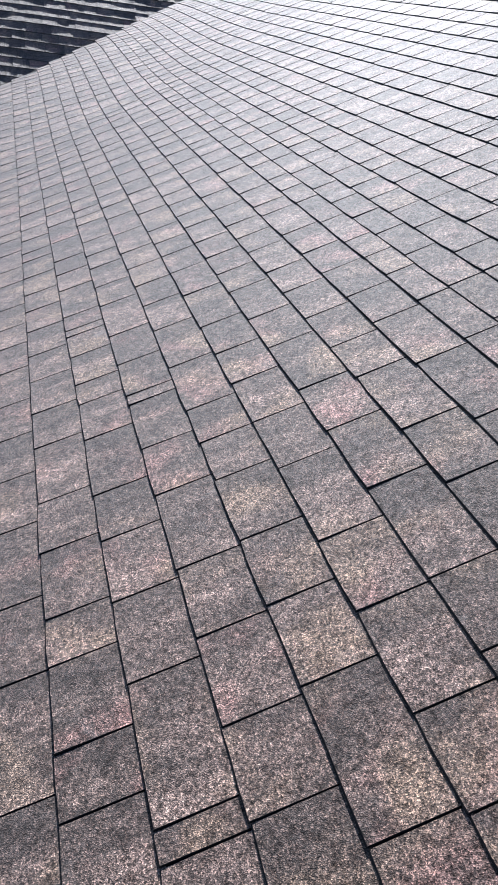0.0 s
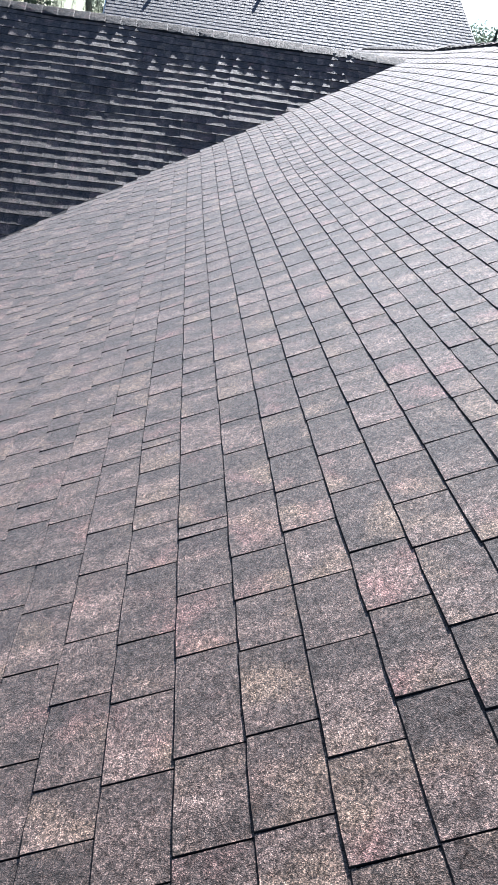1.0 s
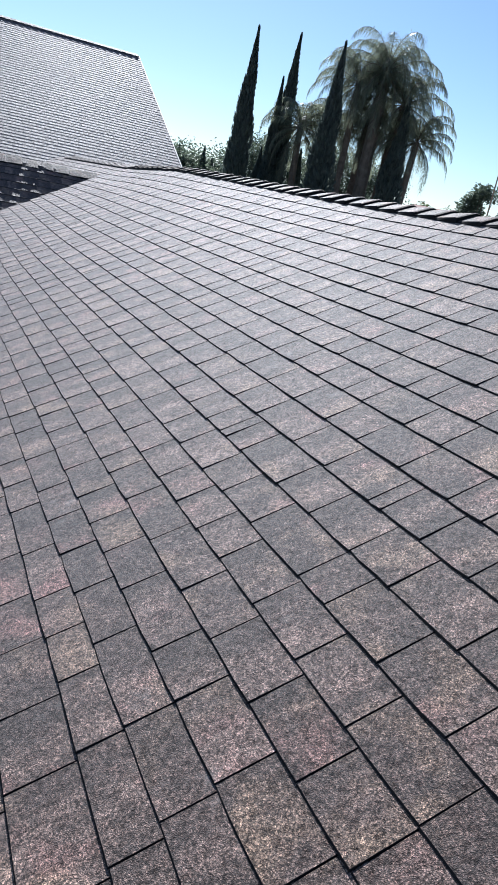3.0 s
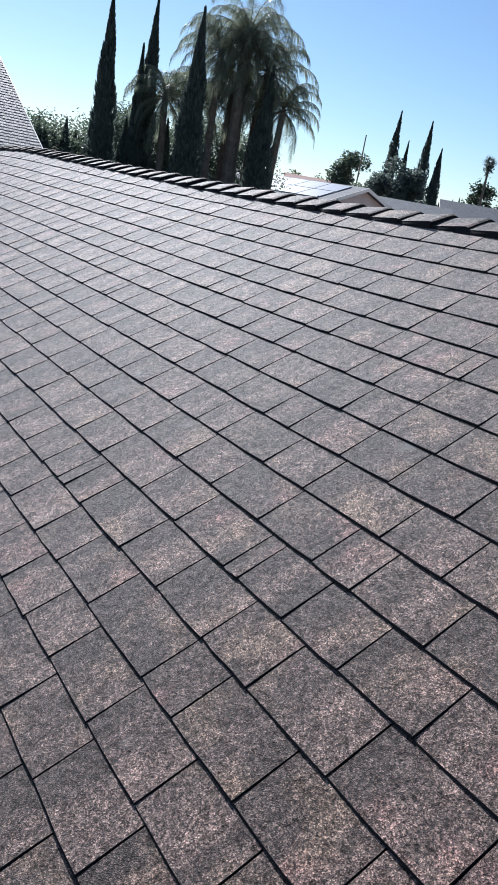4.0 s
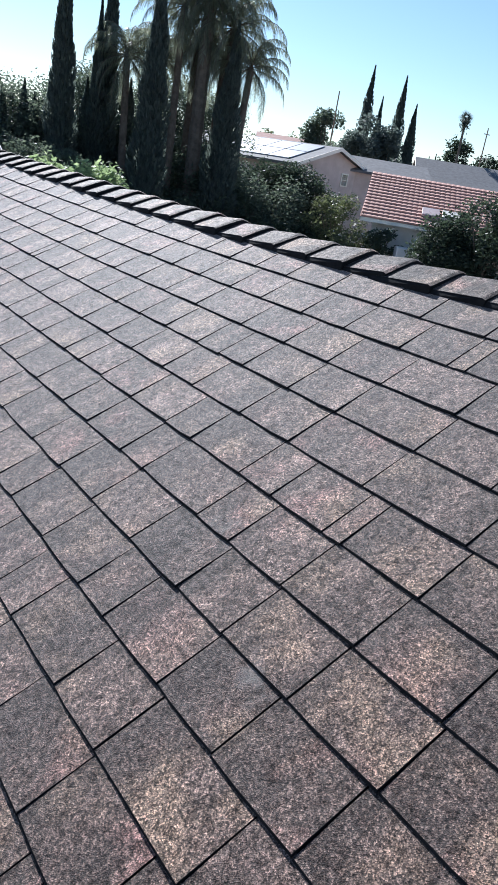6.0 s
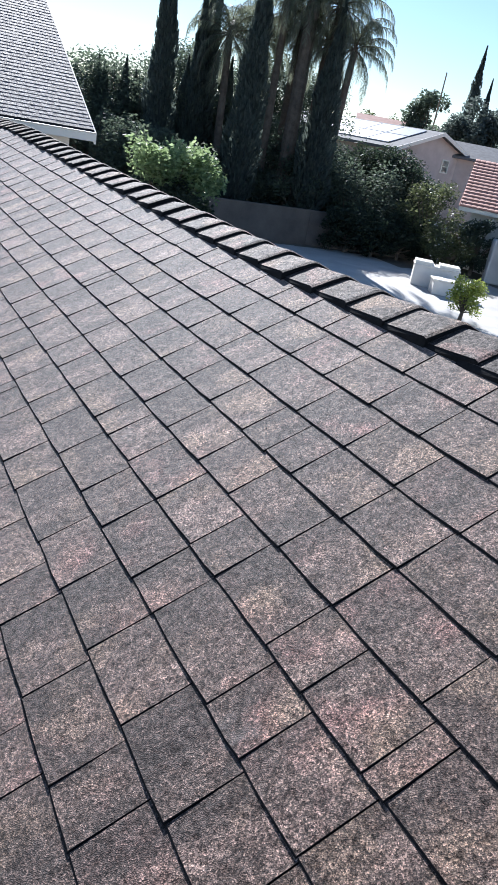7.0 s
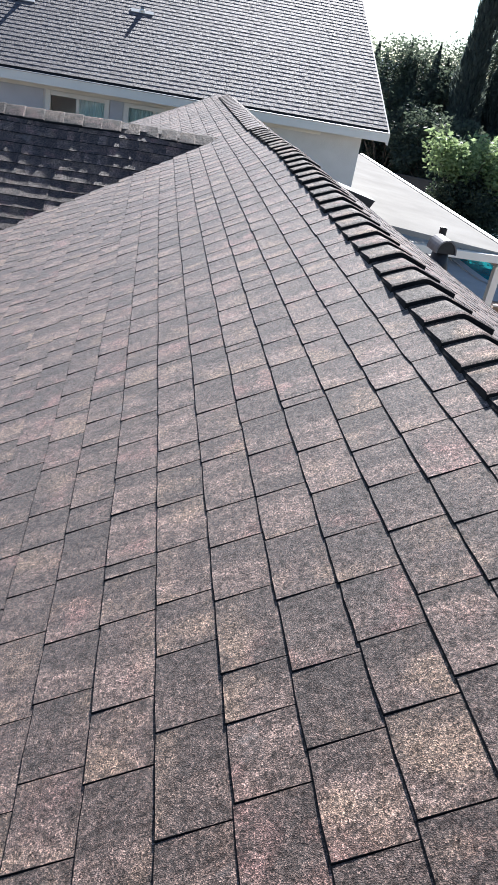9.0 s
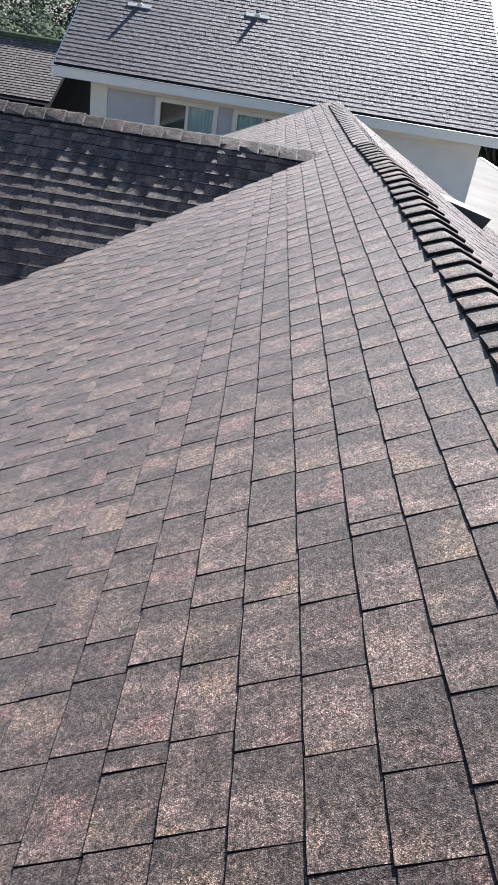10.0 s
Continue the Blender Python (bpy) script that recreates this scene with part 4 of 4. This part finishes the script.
def broadleaf(name, label, cat, at, w, d, h, seed, mat, leaf=0.16, count=2600, clumps=16, trunk=True, group="", extra=None, low=0.22):
    """A tree or shrub: limbs, and leaf clumps round their ends."""
    rng = random.Random(seed)
    t = thing(name, label, cat, at, group=group)
    centres = []
    for k in range(clumps):
        a = rng.random() * 6.283
        s = rng.random() ** 0.5
        z = h * (low + (0.88 - low) * rng.random())
        taper = 0.55 + 0.45 * math.sin(math.pi * min(1, z / h * 0.9))
        centres.append(Vector((math.cos(a) * s * w / 2 * taper, math.sin(a) * s * d / 2 * taper, z)))
    m = Mesh()
    m.tube([(0, 0, -0.2), (0.05, 0, h * 0.25), (0, 0.05, h * 0.55)], [0.05 * h ** 0.7 + 0.03, 0.04 * h ** 0.7, 0.02 * h ** 0.7], 8)
    for c in centres:
        m.tube([(0, 0, h * 0.2), c * 0.5 + Vector((0, 0, h * 0.1)), c], [0.022 * h ** 0.7, 0.014 * h ** 0.7, 0.008], 5, 0, False)
    part("trunk", m, BARK, t)
    m = Mesh()
    pts = []
    for _ in range(count):
        c = rng.choice(centres)
        r = min(w, d, h) * 0.20 * (0.7 + 0.6 * rng.random())
        v = Vector((rng.gauss(0, 1), rng.gauss(0, 1), rng.gauss(0, 0.85)))
        v *= r / max(1.0, v.length) if rng.random() < 0.7 else r * 0.62 * min(1.0, 1.9 / v.length)
        q = c + v
        pts.append((q.x, q.y, max(0.05, q.z)))
    leaf_cloud(m, pts, leaf, rng)
    part("crown", m, mat, t)
    if extra:
        m = Mesh()
        leaf_cloud(m, [Vector(p) * 1.04 for p in rng.sample(pts, 220)], leaf * 0.8, rng)
        part("blossoms", m, extra, t, "small white blossoms")
    return t


# bearings and distances of the far things are counted from this point on the roof
HUB = (-2.3, -2.1)


def spot(az, r, z=None):
    az *= 1.016
    x, y = HUB[0] + r * math.sin(radians(az)), HUB[1] + r * math.cos(radians(az))
    return (x, y, rise(x, y) if z is None else z)


for az, r, h, w, s in ((21.85, 44, 13.95, 0.85, 1), (24.5, 46, 14.5, 0.80, 2), (24.1, 45.4, 12.0, 0.55, 3), (27.9, 42, 13.7, 0.95, 4), (33.0, 43.5, 11.9, 1.0, 5)):
    cypress(spot(az, r), h - spot(az, r)[2], w, s, group="cypresses behind the wall")
K = 1.28
for az, r, top, w, s in ((42.4, 62, 13.4, 0.75, 6), (43.4, 66, 11.8, 0.5, 7), (44.75, 62, 13.0, 0.75, 8), (45.75, 60, 11.0, 0.7, 9), (52.6, 80, 9.2, 0.6, 10)):
    p, top, w = spot(az, r * K), 5.33 + K * (top - 5.33), w * K
    cypress(p, top - p[2], w, s, "distant slender cypress beside the houses", "distant cypresses", 0.5)
for k in range(5):
    p = spot(46.9 + 0.42 * k, 120)
    cypress(p, 9.6 + 0.5 * (k % 3) - p[2], 0.55, 40 + k, "small far cypress in a row", "row of far cypresses", 0.12)
for az, r, h, s, ln, nf in ((29.4, 45, 13.0, 11, 3.4, 38), (31.1, 44.5, 13.7, 12, 3.7, 44), (32.9, 45, 12.4, 13, 3.7, 40), (26.2, 45, 10.2, 14, 3.0, 34), (34.0, 44.5, 10.6, 15, 3.0, 26), (28.4, 47, 10.4, 16, 3.1, 30), (30.4, 46, 11.4, 19, 3.0, 30), (32.2, 46.5, 10.9, 20, 3.0, 28)):
    queen_palm(spot(az, r), h - spot(az, r)[2] - 0.6, s, nf, ln, stout=2.0 if s == 12 else 1.1)
p = spot(49.15, 90)
fan_palm(p, 13.4 - p[2], 17, 0.95)
p = spot(-7.6, 48)
queen_palm(p, 7.5 - p[2], 18, 38, 3.5, "queen palm standing behind the far roof")
# dark trees and hedges along the wall
for k, (az, r, w, h) in enumerate(((9, 52, 7, 6.2), (12, 50, 7, 6.8), (15, 48, 7, 7.2), (18, 46, 6, 7.6), (20.5, 47, 6, 7.6), (24, 49, 5, 6.6), (27, 48, 4.5, 6.2), (30.5, 47, 4, 5.8), (33, 46, 4.5, 5.2), (36, 46, 5, 4.6), (22.3, 50, 5, 8.4), (25.8, 52, 4.8, 9.2), (28.6, 53, 5.0, 9.2), (31.8, 52, 5.0, 8.6))):
    broadleaf("tree", "dense dark evergreen tree behind the yard wall", "tree", spot(az, r), w, 4.5, h, 60 + k, HEDGE, 0.095, 12000, 36, group="dark trees behind the wall")
for k, (az, r, top, w) in enumerate(((12.2, 47, 6.3, 0.8), (13.3, 48, 6.9, 0.7), (14.0, 47, 6.2, 0.9), (15.6, 48, 7.2, 0.8), (16.2, 47, 6.7, 0.9), (17.6, 47, 7.4, 0.8), (18.1, 46, 6.8, 1.0), (19.4, 46, 7.5, 0.8), (20.1, 47, 7.0, 0.9), (23.4, 46, 8.2, 0.7), (26.3, 47, 8.6, 0.7))):
    p = spot(az, r)
    cypress(p, top - p[2], w, 200 + k, "upright dark juniper with a ragged pointed top", "junipers behind the wall", 0.6)
for k, (az, r, w, h) in enumerate(((17.5, 41, 4.5, 5.2), (21, 40, 4.5, 4.8), (25.5, 43, 4.5, 4.2), (29.5, 44, 4, 3.8), (32.4, 44, 4.2, 4.4))):
    broadleaf("hedge_shrub", "tall dark hedge shrub above the yard wall", "shrub", spot(az, r), w, 2.6, h, 80 + k, HEDGE, 0.11, 6500, 32, group="hedge along the wall")
for k, (az, r, w, h) in enumerate(((36.0, 49.0, 5.2, 5.0), (38.0, 49.0, 5.0, 5.1), (40.0, 49.5, 4.4, 4.0), (36.4, 43.0, 3.6, 2.5), (38.3, 43.4, 3.8, 2.5), (40.2, 44.0, 3.8, 2.5))):
    broadleaf("hedge_shrub", "dense dark shrub growing against the yard wall", "shrub", spot(az, r), w, 2.0 if h < 3 else 2.8, h, 180 + k, SHADELEAF, 0.10, 8000, 36, group="shrubs at the wall")
broadleaf("shrub", "light olive shrub among the hedge", "shrub", spot(41.9, 45.5), 4.0, 2.4, 4.6, 95, OLIVE, 0.09, 4200, 24)
broadleaf("flowering_shrub", "rounded shrub dotted with white blossoms", "shrub", (28.06, 29.0, 0.02), 2.9, 2.2, 3.1, 96, OLIVE, 0.09, 4200, 24, extra=BLOSSOM)
broadleaf("flowering_shrub", "low white-flowering shrub by the wall", "shrub", (29.6, 28.5, 0.02), 2.5, 1.7, 3.3, 97, HEDGE, 0.09, 4000, 24, extra=BLOSSOM)
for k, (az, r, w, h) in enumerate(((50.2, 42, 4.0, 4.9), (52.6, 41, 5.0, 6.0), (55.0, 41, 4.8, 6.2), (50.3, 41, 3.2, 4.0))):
    broadleaf("shrub", "dark leafy garden shrub", "shrub", spot(az, r), w, 3.2, h, 100 + k, SHADELEAF, 0.10, 8000, 30)
broadleaf("citrus_tree", "bright green sunlit bush in the yard", "bush", (11.0, 27.9, 0), 3.6, 2.6, 4.6, 110, BRIGHT, 0.11, 6500, 34, low=0.64)
# its dark leaves carry the shade under the citrus crown
broadleaf("shrub", "low dark shrub under the citrus bush", "shrub", (11.3, 27.2, 0.03), 3.4, 2.6, 3.1, 112, SHADELEAF, 0.09, 9000, 30)
broadleaf("shrub", "small yellow-green shrub beside the planter", "shrub", (20.0, 19.1, 0.03), 1.35, 1.2, 1.75, 111, LIME, 0.06, 2600, 22)
# far trees round the houses
for k, (az, r, w, top, mat) in enumerate(((39.9, 68, 3.6, 11.2, HEDGE), (37.2, 74, 6, 8.6, OLIVE), (42.9, 57, 3.0, 10.2, CYPRESS), (44.3, 58, 2.6, 9.6, CYPRESS), (41.3, 60, 4.0, 7.6, HEDGE), (50.4, 80, 10, 11.0, SHADELEAF), (46.8, 76, 6, 7.6, HEDGE), (53.5, 90, 8, 7.6, HEDGE))):
    p, top, w = spot(az, r * K), 5.33 + K * (top - 5.33), w * K
    broadleaf("tree", "distant garden tree between the houses", "tree", p, w, 4.0, top - p[2], 120 + k, mat, 0.20, 7500, 34, group="distant trees")
for k, (az, r, w, top, mat) in enumerate(((-19, 42, 6, 7.4, SHADELEAF), (-15.5, 38, 5, 5.4, HEDGE), (-23, 42, 6, 6.5, SHADELEAF), (-17, 48, 8, 8.2, SHADELEAF), (-12, 50, 7, 7.2, SHADELEAF), (-5, 54, 7, 7.4, HEDGE))):
    p = spot(az, r)
    broadleaf("tree", "garden tree behind the low shingled roof", "tree", p, w, 4.5, top - p[2], 140 + k, mat, 0.11, 9000, 30, group="trees behind the low roof")


# ---------------------------------------------------------------- neighbouring houses
def gable_house(name, label, at, half, length, eave, ridge, wall_mat, roof_mat, over=0.4):
    """Ridge along local Y; the gable end with its window faces local -Y."""
    ob = thing(name, label, "house", at)
    pr = [(-half, 0), (half, 0), (half, eave), (0, ridge - 0.12), (-half, eave)]
    m = Mesh()
    m.add([(a, 0, b) for a, b in pr] + [(a, length, b) for a, b in pr], [(0, 1, 2, 3, 4), (9, 8, 7, 6, 5)] + [((i + 1) % 5, i, 5 + i, 5 + (i + 1) % 5) for i in range(5)])
    part("wall", m, wall_mat, ob)
    sl = (ridge - eave) / half
    for s in (-1, 1):
        m = Mesh()
        e = half + over
        z = ridge - sl * e
        pts = [(0, -over, ridge), (s * e, -over, z), (s * e, length + over, z), (0, length + over, ridge)]
        m.add(pts + [(a, b, c - 0.14) for a, b, c in pts], ((0, 1, 2, 3), (7, 6, 5, 4), (0, 4, 5, 1), (1, 5, 6, 2), (2, 6, 7, 3)))
        part("roof", m, roof_mat, ob)
        m = Mesh()
        a, b = Vector((0, -over - 0.03, ridge + 0.01)), Vector((s * e, -over - 0.03, z + 0.01))
        dn = Vector((0, 0, -0.2))
        m.add([a, b, b + dn, a + dn, *[v + Vector((0, 0.028, 0)) for v in (a, b, b + dn, a + dn)]], ((0, 1, 2, 3), (7, 6, 5, 4), (0, 4, 5, 1), (3, 2, 6, 7), (1, 5, 6, 2)))
        part("rake_board", m, WHITE, ob, "pale rake board")
    return ob


def small_window(parent, at, w, h):
    win = new("window")
    win.parent, win.matrix_basis = parent, at
    fr = Mesh()
    for lo, hi in (((-w / 2 - 0.07, -0.05, -0.07), (-w / 2, 0.02, h + 0.07)), ((w / 2, -0.05, -0.07), (w / 2 + 0.07, 0.02, h + 0.07)), ((-w / 2, -0.05, h), (w / 2, 0.02, h + 0.07)), ((-w / 2, -0.05, -0.07), (w / 2, 0.02, 0)), ((-w / 2, -0.04, h / 2 - 0.02), (w / 2, 0.0, h / 2 + 0.02))):
        fr.box(lo, hi)
    part("frame", fr, WHITE, win, "white window frame")
    boxpart("pane", (-w / 2, -0.02, 0), (w / 2, -0.01, h), GLASS, win, bevel=0)


def set_back(p, yaw):
    """A base moved outward from the hub, and its scale."""
    return pose(HUB[0] + K * (p[0] - HUB[0]), HUB[1] + K * (p[1] - HUB[1]), 5.33 + K * (p[2] - 5.33), 0, 0, yaw) @ Matrix.Diagonal((K, K, K, 1))


P = spot(40.9, 46)
white_house = gable_house("neighbour_house", "pale stucco house with a grey gable roof and solar panels", set_back(P, 10), 3.4, 12.0, 6.93 - P[2] - 1.1, 6.93 - P[2], TAN, GREYROOF)
HR = 6.93 - P[2]
small_window(white_house, pose(1.2, -0.01, HR - 2.0), 0.5, 0.6)
sl = 1.1 / 3.4
for i in range(2):
    for j in range(4):
        a0, b0 = -0.35 - 1.5 * i, 0.6 + 1.7 * j
        z = lambda a: HR + sl * a + 0.06
        sol = Mesh()
        top = [(a0, b0, z(a0)), (a0 - 1.42, b0, z(a0 - 1.42)), (a0 - 1.42, b0 + 1.62, z(a0 - 1.42)), (a0, b0 + 1.62, z(a0))]
        sol.add(top + [(p, q, r - 0.05) for p, q, r in top], ((0, 1, 2, 3), (0, 4, 5, 1), (1, 5, 6, 2), (2, 6, 7, 3), (3, 7, 4, 0)))
        part("solar_panel", sol, SOLAR, white_house, "glossy solar panel with sky glare in its colour" if i + j == 0 else "")
P = spot(41.8, 50)
side_house = gable_house("neighbour_house", "pale side wing with a grey roof and a long window", set_back(P, -128), 2.3, 4.6, 6.05 - P[2], 6.75 - P[2], TAN, GREYROOF)
small_window(side_house, pose(2.31, 3.6, 5.35 - P[2], 0, 0, 90), 1.1, 0.35)
P = spot(46.75, 66)
gable_house("neighbour_house", "far house with a plain grey roof", set_back(P, -132), 4.0, 6.0, 6.3 - P[2], 7.85 - P[2], STUCCO, GREYROOF)
P = spot(35.4, 72)
gable_house("neighbour_house", "far house with a reddish tiled roof", set_back(P, -125), 3.0, 5.0, 7.0 - P[2], 8.0 - P[2], STUCCO, TILE)
P = spot(54.5, 75)
gable_house("neighbour_house", "far pale house at the street", pose(P[0], P[1], P[2], 0, 0, 40), 4.0, 10.0, 3.4, 5.0, STUCCO, GREYROOF)

# tiled house: rows of barrel tiles on the slope towards the yard
P = spot(46.5, 46.5)
tiled = thing("tiled_house", "cream house with a pinkish red clay tile roof", "house", pose(P[0], P[1], -0.87, 0, 0, -46) @ Matrix.Diagonal((1.29, 1.29, 1.29, 1)))
boxpart("wall", (-1.3, -1.0, -0.5), (4.2, 6.0, 3.55), STUCCO, tiled, "cream stucco wall")
m = Mesh()
T_EAVE, T_RIDGE, T_LOW, T_HIGH = -1.6, 3.3, 3.42, 5.35
eaves, hip = [(-1.9, T_EAVE, T_LOW), (4.6, T_EAVE, T_LOW), (4.6, 6.6, 4.05), (-1.9, 6.6, 4.05)], [(-1.8, T_RIDGE, T_HIGH), (4.6, T_RIDGE, T_HIGH)]
m.add(eaves + hip, ((0, 1, 5, 4), (2, 3, 4, 5), (3, 0, 4), (0, 3, 2, 1), (1, 2, 5)))
troof = part("roof", m, TILE, tiled, "red clay tile roof")
boxpart("fascia", (-1.85, T_EAVE + 0.02, T_LOW - 0.17), (4.55, T_EAVE + 0.07, T_LOW - 0.012), WHITE, tiled, "pale eave board", 0)
m = Mesh()
wave = [(0.0, 0.0), (0.05, 0.012), (0.12, 0.017), (0.19, 0.012), (0.235, 0.0)]
N_ROWS = 15
on_roof = lambda yy: T_LOW + (T_HIGH - T_LOW) * (yy - T_EAVE) / (T_RIDGE - T_EAVE)
for j in range(N_ROWS):
    y0, y1 = (T_EAVE + (T_RIDGE - T_EAVE) * (j + d) / N_ROWS for d in (-0.06, 1.0))
    x0 = -1.85
    for k in range(int((4.55 - x0) / 0.24)):
        xx = x0 + 0.24 * k
        za, zb = on_roof(y0) + 0.075, on_roof(y1) + 0.012
        pts = [(xx + a, y0, za + c) for a, c in wave] + [(xx + a, y1, zb + c) for a, c in wave] + [(xx, y0, za - 0.06), (xx + 0.235, y0, za - 0.06)]
        m.add(pts, [(q, q + 1, q + 6, q + 5) for q in range(4)] + [(10, 11, 4, 3, 2, 1, 0)])
tagged(part("tiles", m, TILE, troof), kind="stuff")
TILT = math.atan2(T_HIGH - T_LOW, T_RIDGE - T_EAVE)
for x0, mat, label in ((0.75, PALEPINK, "pale pink flat skylight"), (1.65, WHITE, "white flat skylight")):
    m = Mesh()
    m.box((0, 0, 0.03), (0.78, 0.75, 0.16), at=Matrix.Translation((x0, -0.75, on_roof(-0.75) + 0.03)) @ Matrix.Rotation(TILT, 4, "X"))
    part("skylight", m, mat, troof, label, 0.02)

# low shingled roof with a mossy ridge
low = thing("low_shingled_house", "low brown shingled roof with a mossy ridge", "house", (-6.9, 24.0, 0))
boxpart("wall", (-9.0, -1.2, 0), (-1.5, 4.6, 3.2), FENCEWALL, low, bevel=0)


def low_slope(u, x, n):
    return (x, 1.7 - u * math.cos(0.40) - n * math.sin(0.40), 4.62 - u * math.sin(0.40) + n * math.cos(0.40))


def low_back(u, x, n):
    p = low_slope(u, x, n)
    return (p[0], 3.4 - p[1], p[2])


lr = part("roof", deck(low_slope, 3.6, -9.4, -0.27, 1, 1), FELT, low)
part("roof_deck", deck(low_back, 3.6, -9.4, -0.27, 1, 1, True), FELT, lr)
lt, _ = lay_tabs(low_slope, 0.12, 24, -9.4, -0.27, lambda u, v: True, 71, thick=0.014)
tagged(part("shingles", lt, [SHINGLE, FELT], lr), kind="stuff")
m = Mesh()
m.tube([(-9.4, 1.7, 4.62), (-0.27, 1.7, 4.62)], [0.13, 0.13], 8)
part("ridge_roll", m, MOSS, lr, "mossy green ridge roll")


# added dark wall, stands for the shade between the low house and the tall one
gap_wall = thing("gap_shade_wall", "added dark wall standing for the shade between the two houses", "wall", (-7.2, 28.0, 0), kind="structure")
boxpart("wall_body", (-1.9, 0, 0), (2.2, 0.2, 3.85), FENCEWALL, gap_wall, bevel=0.01)
boxpart("coping", (-1.95, -0.03, 3.852), (2.25, 0.23, 3.93), FENCEWALL, gap_wall, bevel=0.01)

# utility poles
def pole(at, h, arm):
    t = thing("utility_pole", "distant wooden utility pole with a crossarm" if arm else "distant bare wooden utility pole", "pole", at, group="utility poles")
    m = Mesh()
    m.tube([(0, 0, -0.3), (0, 0, h)], [0.10, 0.06], 8)
    part("mast", m, WOOD, t)
    if arm:
        boxpart("crossarm", (-0.5, -0.05, h - 0.7), (0.5, 0.05, h - 0.62), WOOD, t, bevel=0)


for az, r, top, arm in ((50.75, 95, 13.1, True), (40.35, 82, 13.3, False)):
    p = spot(az, r)
    pole(p, top - p[2], arm)

# distant hills, the pale blue of haze put into their colour
m = Mesh()
n = 90
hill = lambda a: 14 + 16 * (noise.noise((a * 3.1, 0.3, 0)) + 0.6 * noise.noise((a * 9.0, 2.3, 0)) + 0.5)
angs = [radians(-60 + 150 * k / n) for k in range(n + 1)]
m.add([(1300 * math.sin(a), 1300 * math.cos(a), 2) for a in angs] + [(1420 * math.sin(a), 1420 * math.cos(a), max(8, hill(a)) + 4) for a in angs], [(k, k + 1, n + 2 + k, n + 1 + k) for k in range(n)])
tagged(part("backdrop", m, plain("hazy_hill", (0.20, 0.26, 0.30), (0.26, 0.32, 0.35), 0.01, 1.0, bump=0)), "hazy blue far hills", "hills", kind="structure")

# ---------------------------------------------------------------- the tabs that lie nearest, each for itself
tab_data, tab_rng = {}, random.Random(3)
for u, a, size, lift in singles:
    key = (size, tab_rng.randrange(4))
    if key not in tab_data:
        t = Mesh()
        pts, t.f, t.m = tab_shape(size, tab_rng, tab_rng.uniform(0.0010, 0.0020))
        t.v = [(p - size / 2, d, -0.008 if h is None else 0.007 * h) for p, d, h in pts]
        t.tab = [(size - p, d + 0.155, size) for p, d, h in pts]
        tab_data[key] = t.data("shingle_tab", [SHINGLE, FELT])
    ob = new("shingle_tab", tab_data[key])
    ob.parent = main_roof
    at = Vector(main_slope(u, a + size / 2, 0.0))
    down = (at - Vector(main_slope(u - EXPO, a + size / 2, 0.0))).normalized()
    along = Vector(main_slope(u, a + size, 0.0)) - Vector(main_slope(u, a, 0.0))
    along = (along - down * along.dot(down)).normalized()
    turn = Matrix((along, down, along.cross(down))).transposed().to_4x4() @ Matrix.Rotation(0.006 * math.sin(97.3 * u + 31.7 * a), 4, "Z")
    ob.matrix_basis = Matrix.Translation(at) @ turn @ Matrix.Diagonal((1, 1, lift / 0.007, 1))
